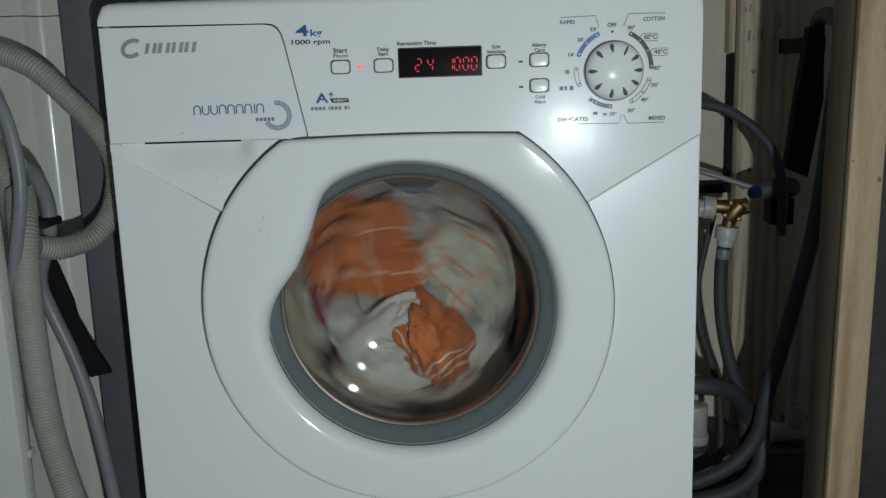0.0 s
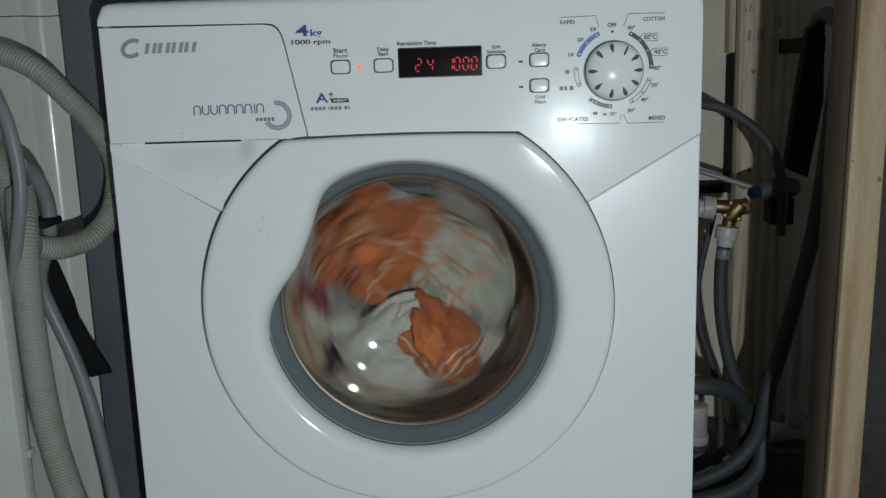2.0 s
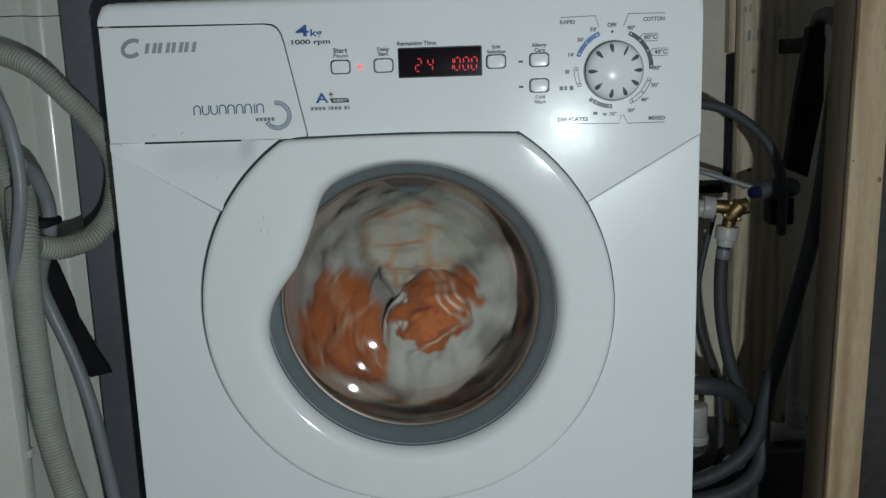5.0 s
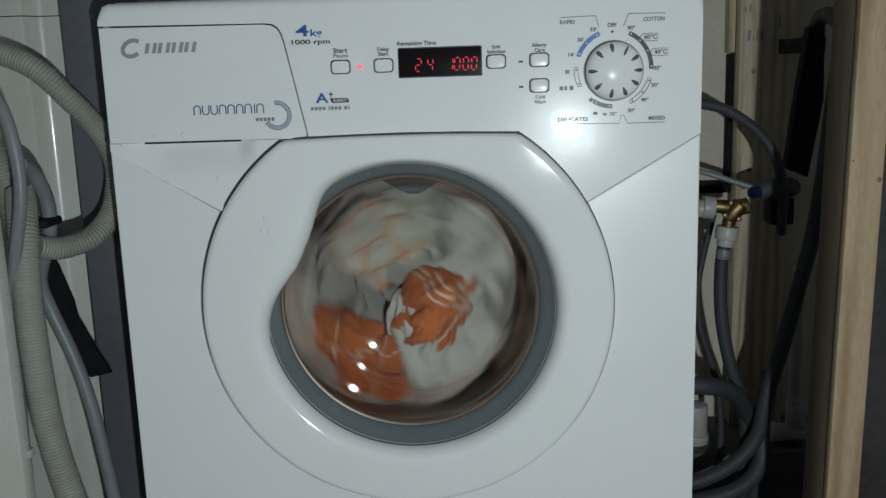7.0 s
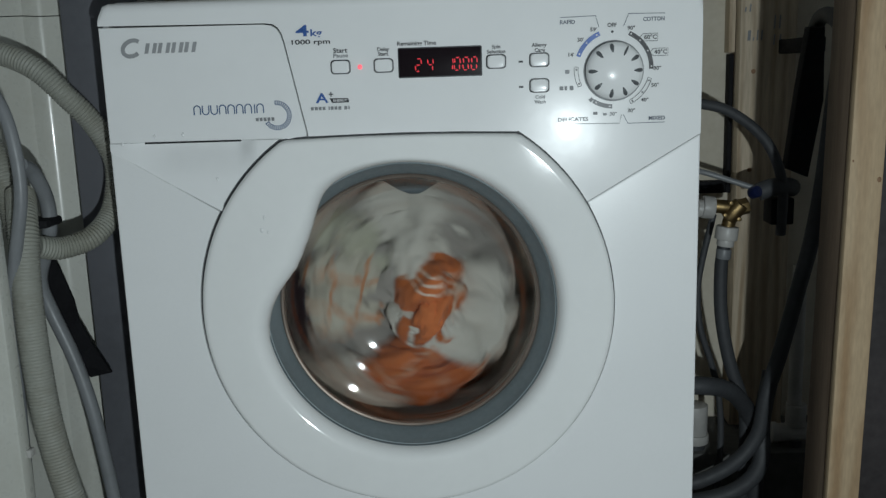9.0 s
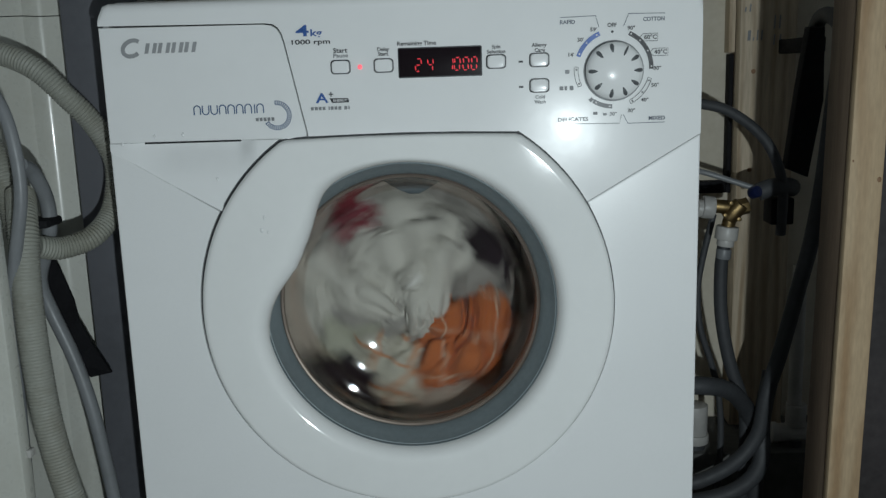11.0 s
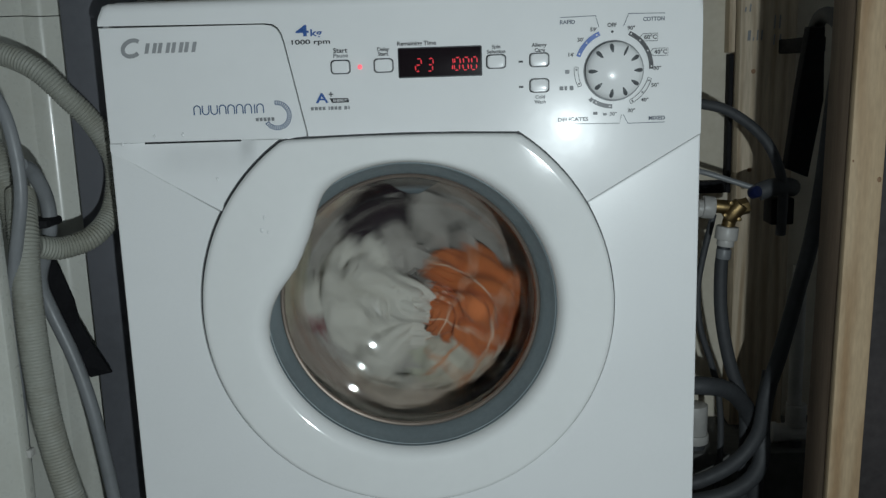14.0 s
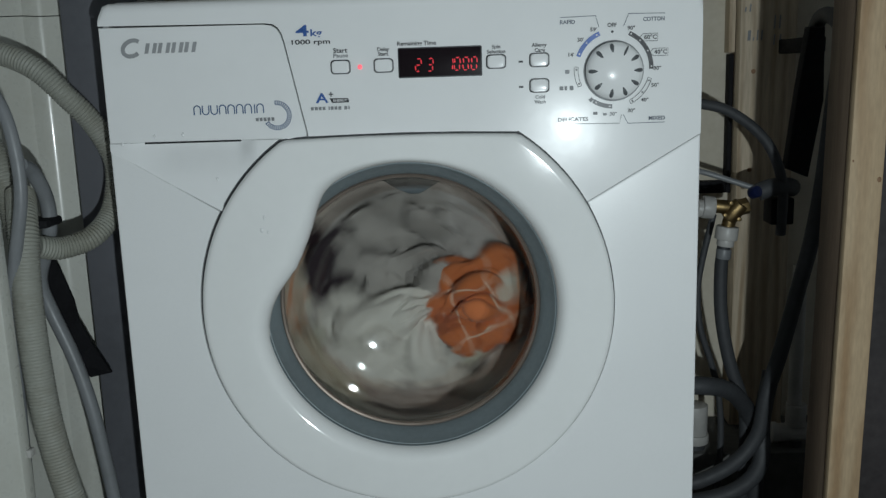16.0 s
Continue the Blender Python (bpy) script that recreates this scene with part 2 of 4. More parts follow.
def spline(points, step):
    """Catmull-Rom through the points, in even steps."""
    p = [Vector(q) for q in points]
    p = [2 * p[0] - p[1]] + p + [2 * p[-1] - p[-2]]
    fine = []
    for i in range(1, len(p) - 2):
        for k in range(40):
            t = k / 40
            a, b, c, d = p[i - 1:i + 3]
            fine.append(0.5 * ((2 * b) + (c - a) * t + (2 * a - 5 * b + 4 * c - d) * t * t + (3 * b - a - 3 * c + d) * t ** 3))
    fine.append(p[-2])
    out, left = [fine[0]], step
    for a, b in zip(fine, fine[1:]):
        l = (b - a).length
        while l > left:
            a = a + (b - a) * (left / l)
            l = (b - a).length
            out.append(a.copy())
            left = step
        left -= l
    out.append(fine[-1])
    return out


def sweep(points, radius, sides=16, step=0.004, ribs=0.0, depth=0.0):
    """A hose along the points; ribs: the pitch of its corrugation, depth: its height."""
    if ribs:
        step = ribs / 5
    path = spline(points, step)
    bm = bmesh.new()
    rings, up = [], Vector((0, -1, 0.1))
    for i, c in enumerate(path):
        d = (path[min(i + 1, len(path) - 1)] - path[max(i - 1, 0)]).normalized()
        u = (up - d * up.dot(d)).normalized()
        v = d.cross(u)
        up = u
        r = radius + (depth * math.cos(2 * math.pi * i / 5) if ribs else 0)
        rings.append([bm.verts.new(c + (u * math.cos(a) + v * math.sin(a)) * r) for a in [2 * math.pi * k / sides for k in range(sides)]])
    for a, b in zip(rings, rings[1:]):
        for k in range(sides):
            bm.faces.new((a[k], a[(k + 1) % sides], b[(k + 1) % sides], b[k]))
    bm.faces.new(rings[0][::-1])
    bm.faces.new(rings[-1])
    return bm


def lathe(profile, centre, sides=96, closed=False):
    """Rings (radius, y) turned about the y axis through centre (x, z)."""
    bm = bmesh.new()
    rings = []
    for r, y in profile:
        if r < 1e-5:
            rings.append([bm.verts.new((centre[0], y, centre[1]))])
        else:
            rings.append([bm.verts.new((centre[0] + r * math.cos(2 * math.pi * k / sides), y, centre[1] + r * math.sin(2 * math.pi * k / sides))) for k in range(sides)])
    pairs = list(zip(rings, rings[1:])) + ([(rings[-1], rings[0])] if closed else [])
    for a, b in pairs:
        if len(a) == len(b) == 1:
            continue
        for k in range(sides):
            j = (k + 1) % sides
            if len(b) == 1:
                bm.faces.new((a[k], a[j], b[0]))
            elif len(a) == 1:
                bm.faces.new((a[0], b[j], b[k]))
            else:
                bm.faces.new((a[k], a[j], b[j], b[k]))
    return bm


def cylinder(bm, centre, direction, radius, length, sides=20, bevel=0.0):
    q = Vector(direction).to_track_quat("Z", "Y").to_matrix().to_4x4()
    r = bmesh.ops.create_cone(bm, cap_ends=True, segments=sides, radius1=radius, radius2=radius, depth=length, matrix=Matrix.Translation(centre) @ q)
    if bevel:
        es = list({e for v in r["verts"] for e in v.link_edges if any(len(f.verts) > 4 for f in e.link_faces)})
        bmesh.ops.bevel(bm, geom=es, offset=bevel, segments=2, profile=0.5, affect="EDGES")
    return bm


def lettering(text, x, z, cap, stretch, ink, parent, y=-0.0008, tilt=0.0, name="lettering"):
    cu = bpy.data.curves.new("letters", "FONT")
    cu.body, cu.align_x, cu.align_y, cu.size, cu.resolution_u = text, "CENTER", "CENTER", cap / 0.70, 3
    cu.extrude, cu.offset = 0.0001, cap * 0.028
    tmp = bpy.data.objects.new("letters", cu)
    scene.collection.objects.link(tmp)
    me = bpy.data.meshes.new_from_object(tmp.evaluated_get(bpy.context.evaluated_depsgraph_get()))
    bpy.data.objects.remove(tmp)
    me.transform(pose(x, y, z, 90) @ pose(0, 0, 0, 0, 0, tilt) @ Matrix.Diagonal((stretch, 1, 1, 1)))
    me.materials.clear()
    me.materials.append(INK[ink])
    ob = new(name, me)
    ob.parent = parent
    return ob


def strip(points, width, y=-0.0008, thick=0.0003, closed=False):
    """A flat printed line along the points (x, z)."""
    bm = bmesh.new()
    n = len(points)
    rows = []
    for i, (x, z) in enumerate(points):
        a = points[(i - 1) % n] if closed or i else points[i]
        b = points[(i + 1) % n] if closed or i < n - 1 else points[i]
        d = Vector((b[0] - a[0], b[1] - a[1])).normalized()
        nx, nz = -d.y * width / 2, d.x * width / 2
        rows.append((bm.verts.new((x + nx, y, z + nz)), bm.verts.new((x - nx, y, z - nz)),
                     bm.verts.new((x - nx, y + thick, z - nz)), bm.verts.new((x + nx, y + thick, z + nz))))
    for i in range(n if closed else n - 1):
        a, b = rows[i], rows[(i + 1) % n]
        for k in range(4):
            bm.faces.new((a[k], b[k], b[(k + 1) % 4], a[(k + 1) % 4]))
    if not closed:
        bm.faces.new(rows[0])
        bm.faces.new(rows[-1][::-1])
    return bm


def arc(cx, cz, r, a0, a1, n=16):
    return [(cx + r * math.cos(radians(a0 + (a1 - a0) * k / n)), cz + r * math.sin(radians(a0 + (a1 - a0) * k / n))) for k in range(n + 1)]


# ---- room ----
def setting():
    def wall(name, b, mat):
        return tagged(part(name, b, mat, smooth=False), kind="structure")
    tagged(wall("floor", box(bmesh.new(), -1.0, 1.0, -1.35, 0.61, FLOOR - 0.1, FLOOR), CONCRETE), "bare dark grey concrete floor", "floor")
    tagged(wall("wall_back", box(bmesh.new(), -1.0, 1.0, 0.47, 0.61, FLOOR, 1.5), WALLPAINT), "cream painted wall behind the machine", "wall")
    # unseen walls and ceiling, set close to bounce lamp light as fill
    wall("bounce_wall_left", box(bmesh.new(), -1.1, -1.0, -1.35, 0.61, FLOOR, 1.5), ROOM)
    wall("bounce_wall_right", box(bmesh.new(), 1.0, 1.1, -1.35, 0.61, FLOOR, 1.5), ROOM)
    wall("bounce_wall_front", box(bmesh.new(), -1.0, 1.0, -1.45, -1.35, FLOOR, 1.5), ROOM)
    wall("bounce_ceiling", box(bmesh.new(), -1.0, 1.0, -1.35, 0.61, 1.5, 1.6), ROOM)


# ---- washing machine ----
DC = (-0.001, 0.360)      # door centre, x and z
DR = 0.1834               # door radius
TOPZ, FLAT = 0.632, 0.5125


def door_outline(r, flat, n):
    """The door's edge: a circle cut off flat at the top, as n points by angle."""
    pts = []
    for k in range(n):
        a = 2 * math.pi * k / n
        x, z = r * math.cos(a), r * math.sin(a)
        top = flat - DC[1]
        if z > top:
            s = top / z
            corner = math.sqrt(max(r * r - top * top, 0))
            x = max(-corner, min(corner, x * s)) if abs(x * s) < corner else x * s
            z = top + 0.002 * (1 - (x / corner) ** 2)
        pts.append((DC[0] + x, DC[1] + z))
    return pts


def build_machine():
    wm = thing("washing_machine", "white compact front-loading washing machine, running with a full drum", "washing machine", (0, 0.2, FLOOR))
    base = Matrix.Translation((0, -0.2, -FLOOR))

    def mp(name, bm, mat, parent=None, label="", smooth=True):
        ob = part(name, bm, mat, wm if parent is None else parent, label, smooth)
        if parent is None:
            ob.matrix_basis = base
        return ob

    # the fascia's lower edge runs in a wide V to the door and round it
    va = math.atan2(0.4520 - DC[1], 0.1605 - DC[0])
    gap = 0.0018
    ring = lambda a0, a1, n, r=DR + gap: [(DC[0] - 0.0009 + r * math.cos(a0 + (a1 - a0) * k / n), DC[1] + r * math.sin(a0 + (a1 - a0) * k / n)) for k in range(n + 1)]
    # lower front panel with the hole for the door
    low = [(-0.255, FLOOR + 0.015), (0.255, FLOOR + 0.015), (0.255, 0.5075)] + ring(va - 0.0005, -math.pi - va + 0.0005, 120) + [(-0.255, 0.5075)]
    mp("front_panel", slab(low, 0.0, 0.006, 0.0015), ENAMEL, label="white enamelled steel front panel", smooth=False)
    # cabinet: sides, top, back, plinth
    for x0, x1 in ((-0.2545, -0.2485), (0.2485, 0.2545)):
        mp("side_panel", box(bmesh.new(), x0, x1, 0.0085, 0.44, FLOOR + 0.02, TOPZ - 0.012, 0.0015), ENAMEL)
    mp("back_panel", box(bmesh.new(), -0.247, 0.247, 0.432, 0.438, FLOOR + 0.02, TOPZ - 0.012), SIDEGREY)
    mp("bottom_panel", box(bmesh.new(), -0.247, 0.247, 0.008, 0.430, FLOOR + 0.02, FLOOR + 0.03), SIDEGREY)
    mp("worktop", box(bmesh.new(), -0.255, 0.255, 0.030, 0.45, TOPZ - 0.010, TOPZ + 0.003, 0.005, 3), ENAMEL, label="white worktop")
    for x in (-0.21, 0.21):
        for y in (0.05, 0.40):
            mp("foot", cylinder(bmesh.new(), (x, y, FLOOR + 0.010), (0, 0, 1), 0.018, 0.0198, 20, 0.003), BLACK, label="black rubber foot")
    # fascia: right of the drawer, with a rounded top edge
    curve = [(-0.1120, 0.6106), (-0.1060, 0.6098), (-0.1015, 0.6070), (-0.0985, 0.6020), (-0.0965, 0.5950), (-0.0812, 0.5185)]
    right = [(0.255, 0.5080)] + ring(va + 0.0010, math.acos((0.1008 - DC[0]) / (DR + gap)), 24) + [(0.100, FLAT + 0.0015), (0.05, FLAT + 0.0030), (0.0, FLAT + 0.0036), (-0.05, FLAT + 0.0030)]
    seam = [(x + 0.0005, z + 0.0004) for x, z in curve[::-1]]
    top = [(-0.255, 0.6130), (-0.255, TOPZ - 0.008), (-0.2525, TOPZ - 0.002), (-0.247, TOPZ), (0.247, TOPZ), (0.2525, TOPZ - 0.002), (0.255, TOPZ - 0.008)]
    outline = right + [(-0.0806, FLAT + 0.0024)] + seam + [(-0.255, 0.6132)] + top[1:]
    fascia = mp("control_panel", slab(outline[::-1], 0.0, 0.030, 0.009, 14, TOPZ - 0.0081), PLASTIC, label="white plastic control panel with a rounded top edge", smooth=False)
    # detergent drawer
    drawer = [(-0.255, 0.5134), (-0.255, 0.6118)] + [(x - 0.0006, z - 0.0006) for x, z in curve] + [(-0.0822, FLAT + 0.0024), (-0.0980, FLAT + 0.0018), (-0.1005, 0.5134)]
    dr = mp("detergent_drawer", slab(drawer, 0.0, 0.020, 0.0012), PLASTIC, label="white detergent drawer front", smooth=False)
    # dark sheet put in for the shade inside the drawer's seam
    mp("seam_shade_sheet", box(bmesh.new(), -0.250, -0.079, 0.021, 0.024, 0.50, 0.618), DARK)
    # black strip laid on the front in place of a shaded slot
    part("slot_shade", box(bmesh.new(), -0.2236, -0.1398, -0.0006, 0.004, 0.5124, 0.5140, 0.0003), DARK, dr, "black strip standing in for the shade along the drawer's lower edge")
    # scooped grip below the drawer
    bm = bmesh.new()
    nx, nz, grid = 72, 26, []
    for i in range(nx + 1):
        x = -0.255 + (0.255 - 0.1012) * i / nx
        if x < -0.1605:
            zl = 0.5066 + (0.4513 - 0.5066) * (x + 0.255) / 0.0945
        else:
            zl = DC[1] + math.sqrt((DR + gap) ** 2 - (x - DC[0] + 0.0009) ** 2)
        col = []
        for j in range(nz + 1):
            z = zl + (0.5132 - zl) * j / nz
            s = max(0.0, min(1.0, (z - 0.478) / (0.5132 - 0.478)))
            wx = max(0.0, min(1.0, (x + 0.2480) / 0.045)) * max(0.0, min(1.0, (-0.1240 - x) / 0.022))
            wx = wx * wx * (3 - 2 * wx)
            col.append(bm.verts.new((x, 0.0005 + 0.009 * s * s * (3 - 2 * s) * wx, z)))
        grid.append(col)
    for a, b in zip(grid, grid[1:]):
        for j in range(nz):
            bm.faces.new((a[j], b[j], b[j + 1], a[j + 1]))
    ex = bmesh.ops.extrude_face_region(bm, geom=list(bm.faces))
    bmesh.ops.translate(bm, vec=(0, 0.004, 0), verts=[v for v in ex["geom"] if isinstance(v, bmesh.types.BMVert)])
    mp("drawer_grip", bm, PLASTIC, label="scooped finger grip below the drawer")
    # door frame: a wide, softly bulged ring with the handle swelling into the opening
    n = 240
    outer = door_outline(DR, FLAT, n)
    oc, orad = (0.0015, 0.3588), 0.1311
    inner = []
    for k in range(n):
        a = 2 * math.pi * k / n
        d = math.degrees(a)
        bump = float(np.interp(d, (114, 119, 124, 128, 133, 138, 144, 152, 159, 165, 171, 179, 186, 192), (0.0, 0.0006, 0.003, 0.007, 0.0130, 0.0180, 0.0217, 0.0238, 0.0232, 0.0190, 0.0133, 0.0060, 0.0015, 0.0)))
        r = orad - bump
        inner.append((oc[0] + r * math.cos(a), oc[1] + r * math.sin(a)))
    prof = [(0.0, 0.006), (0.0, -0.0010), (0.010, -0.0042), (0.025, -0.0065), (0.045, -0.0079), (0.070, -0.0086), (0.10, -0.00885), (0.15, -0.0089), (0.25, -0.0090), (0.50, -0.0092), (0.70, -0.0093), (0.78, -0.0091),
            (0.84, -0.0084), (0.89, -0.0067), (0.93, -0.0045), (0.965, -0.0018), (0.988, 0.0010), (1.0, 0.0042), (1.0, 0.008)]
    bm = bmesh.new()
    rings = []
    for s, y in prof:
        row = []
        for k in range(n):
            row.append(bm.verts.new((outer[k][0] + (inner[k][0] - outer[k][0]) * s, y, outer[k][1] + (inner[k][1] - outer[k][1]) * s)))
        rings.append(row)
    for a, b in zip(rings, rings[1:]):
        for k in range(n):
            bm.faces.new((a[k], a[(k + 1) % n], b[(k + 1) % n], b[k]))
    door = mp("door", bm, DOORPLASTIC, label="closed white round door with a moulded pull edge")
    for x in (-0.0665, -0.0640, 0.0660, 0.0705):
        part("bumper_dot", box(bmesh.new(), x - 0.0007, x + 0.0007, -0.0048, -0.0030, 0.5095, 0.5107, 0.0002), INK["k"], door, smooth=False)
    # water drops that catch the light
    for x, y, z, r, owner in ((-0.2437, 0.0, 0.5126, 0.0019, fascia), (-0.2148, 0.0, 0.5192, 0.0016, dr), (-0.1895, 0.0, 0.5196, 0.0020, dr), (-0.1415, 0.004, 0.4895, 0.0016, fascia), (-0.1625, 0.0, 0.4805, 0.0015, fascia),
                              (-0.1215, -0.0085, 0.4465, 0.0024, door), (-0.1245, -0.0085, 0.4355, 0.0026, door), (-0.1190, -0.0085, 0.4335, 0.0018, door), (-0.1610, -0.0055, 0.4090, 0.0014, door)):
        bm = bmesh.new()
        bmesh.ops.create_uvsphere(bm, u_segments=14, v_segments=8, radius=1, matrix=Matrix.LocRotScale((x, y, z), None, (r * 0.7, 0.0015, r)))
        part("water_drop", bm, WET, owner, "clear water drop")
    # gasket, rim and glass
    gc = (-0.001, 0.3570)
    bm, rings = bmesh.new(), []
    for r, y, k in ((0.1309, 0.0030, 0.0), (0.1307, 0.0062, 0.0), (0.1298, 0.0066, 0.05), (0.1282, 0.0110, 0.2), (0.1258, 0.0165, 0.45), (0.1232, 0.0215, 0.7), (0.1214, 0.0260, 0.9), (0.1203, 0.0295, 1.0), (0.1203, 0.0345, 1.0), (0.1345, 0.0345, 1.0), (0.1345, 0.0030, 0.0)):
        cx, cz = oc[0] + (gc[0] - oc[0]) * k, oc[1] + (gc[1] - oc[1]) * k
        rings.append([bm.verts.new((cx + r * math.cos(2 * math.pi * i / 128), y, cz + r * math.sin(2 * math.pi * i / 128))) for i in range(128)])
    for a, b in zip(rings, rings[1:] + rings[:1]):
        for i in range(128):
            bm.faces.new((a[i], a[(i + 1) % 128], b[(i + 1) % 128], b[i]))
    mp("door_recess", bm, RUBBER, door, "grey inner door ring")
    # ring added in the door gap, its dark colour replacing the shade there
    mp("door_gap_shade", strip(door_outline(DR + 0.0010, FLAT + 0.001, 160), 0.0065, 0.0030, 0.0020, True), DARKHOSE, label="dark ring standing in for the shade in the gap round the door", smooth=False)
    mp("glass_rim", lathe([(0.1203, 0.0290), (0.1188, 0.0272), (0.1172, 0.0280), (0.1165, 0.0310), (0.1185, 0.0345), (0.1203, 0.034)], gc, 128, True), RIM, door, "rim of the glass with a brown reflection put into its colour")
    # ledges in the profile are shaped to set glints for the camera's view
    bowl = [(0.1180, 0.031), (0.1170, 0.037), (0.1158, 0.0450), (0.1142, 0.0530), (0.1122, 0.0590), (0.1108, 0.0616), (0.1096, 0.0629), (0.1080, 0.0637), (0.1060, 0.0643), (0.1042, 0.0648), (0.1030, 0.0657), (0.1018, 0.0686), (0.0998, 0.0732), (0.0966, 0.0782),
            (0.0938, 0.0812), (0.0918, 0.0826), (0.0902, 0.0834), (0.0882, 0.0840), (0.0862, 0.0846), (0.0846, 0.0852), (0.0826, 0.0866), (0.0770, 0.0894), (0.0650, 0.0935), (0.0450, 0.0976), (0.0200, 0.0998), (0.0, 0.1002)]
    bm = lathe(bowl + [(0.0, 0.1030)] + [(r + 0.0025 if r else 0, y + 0.002) for r, y in bowl[:-1][::-1]], gc, 96)
    for v in bm.verts:              # shifted with depth to fit the lamp's glints to the camera's view
        y = v.co.y
        v.co.x += float(np.interp(y, (0.045, 0.064, 0.084, 0.100), (0.0, 0.007, 0.003, -0.003)))
        v.co.z -= float(np.interp(y, (0.045, 0.064, 0.084, 0.100), (0.0, 0.012, 0.011, 0.010)))
    for f in bm.faces:
        c = f.calc_center_median()
        f.material_index = 1 if math.hypot(c.x - gc[0], c.z - gc[1]) > 0.104 else 0
    mp("glass_bowl", bm, [GLASS, GLASSEDGE], door, "clear bulging door glass, brown reflections tinted into its edge")
    mp("gasket", lathe([(0.1280, 0.036), (0.1340, 0.044), (0.1360, 0.058), (0.1385, 0.066), (0.1420, 0.070), (0.155, 0.071), (0.155, 0.036)], gc, 96, True), RUBBER, label="grey rubber door gasket")
    bm = slab([(-0.034, 0.4735), (0.042, 0.4735), (0.018, 0.4590), (0.010, 0.4545), (0.000, 0.4545), (-0.010, 0.4590)], 0.060, 0.0655, 0.0015)
    tab = mp("gasket_tab", bm, material("gasket_tab_grey", (0.075, 0.092, 0.10), 0.55), label="grey tab with a moulded arrow on the gasket")
    part("arrow_mark", strip([(0.0030, 0.4660), (0.0035, 0.4615), (0.0150, 0.4655)], 0.0009, 0.0592, 0.0005, True), INK["k"], tab, smooth=False)
    part("dot_mark", box(bmesh.new(), -0.0040, -0.0020, 0.0590, 0.0597, 0.4620, 0.4655, 0.0003), INK["k"], tab, smooth=False)
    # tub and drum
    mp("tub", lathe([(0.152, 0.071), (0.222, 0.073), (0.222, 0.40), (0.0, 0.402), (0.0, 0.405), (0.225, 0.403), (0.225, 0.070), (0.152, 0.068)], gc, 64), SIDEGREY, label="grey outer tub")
    drum = part("drum", lathe([(0.146, 0.080), (0.149, 0.0765), (0.170, 0.078), (0.200, 0.086), (0.205, 0.095), (0.205, 0.350), (0.195, 0.362), (0.10, 0.366), (0.0, 0.360), (0.0, 0.368), (0.10, 0.372), (0.198, 0.368), (0.208, 0.352), (0.208, 0.092), (0.200, 0.083), (0.170, 0.075)], (0, 0), 96), STEEL, wm, "stainless steel drum")
    for a in (30, 150, 270):
        bm = bmesh.new()
        box(bm, -0.012, 0.012, 0.12, 0.34, -0.205, -0.168, 0.008, 3)
        bmesh.ops.rotate(bm, cent=(0, 0, 0), matrix=Matrix.Rotation(radians(a), 3, "Y"), verts=bm.verts)
        part("lifter", bm, STEEL, drum, "steel drum lifter")
    # near-black discs carry the shade of the holes; the wall stays closed
    bm = bmesh.new()
    for row in range(7):
        for k in range(40):
            a = 2 * math.pi * (k + 0.5 * (row % 2)) / 40
            c = Vector((0.2046 * math.cos(a), 0.125 + row * 0.032, 0.2046 * math.sin(a)))
            cylinder(bm, c, (math.cos(a), 0, math.sin(a)), 0.0028, 0.0012, 8)
    tagged(part("perforation", bm, DARK, drum, smooth=False), kind="stuff")
    drum.matrix_basis = base @ pose(gc[0], 0, gc[1])
    controls(fascia)
    prints(fascia, dr)
    return wm, drum


def rounded(x0, x1, z0, z1, r, n=6, bow=0.0):
    pts = []
    for cx, cz, a in ((x1 - r, z1 - r, 0), (x0 + r, z1 - r, 90), (x0 + r, z0 + r, 180), (x1 - r, z0 + r, 270)):
        pts += arc(cx, cz, r, a, a + 90, n)
    return [(x + (bow * (1 - ((z - (z0 + z1) / 2) / ((z1 - z0) / 2)) ** 2)) * (1 if x > (x0 + x1) / 2 else -1), z) for x, z in pts]


FLIPS = []


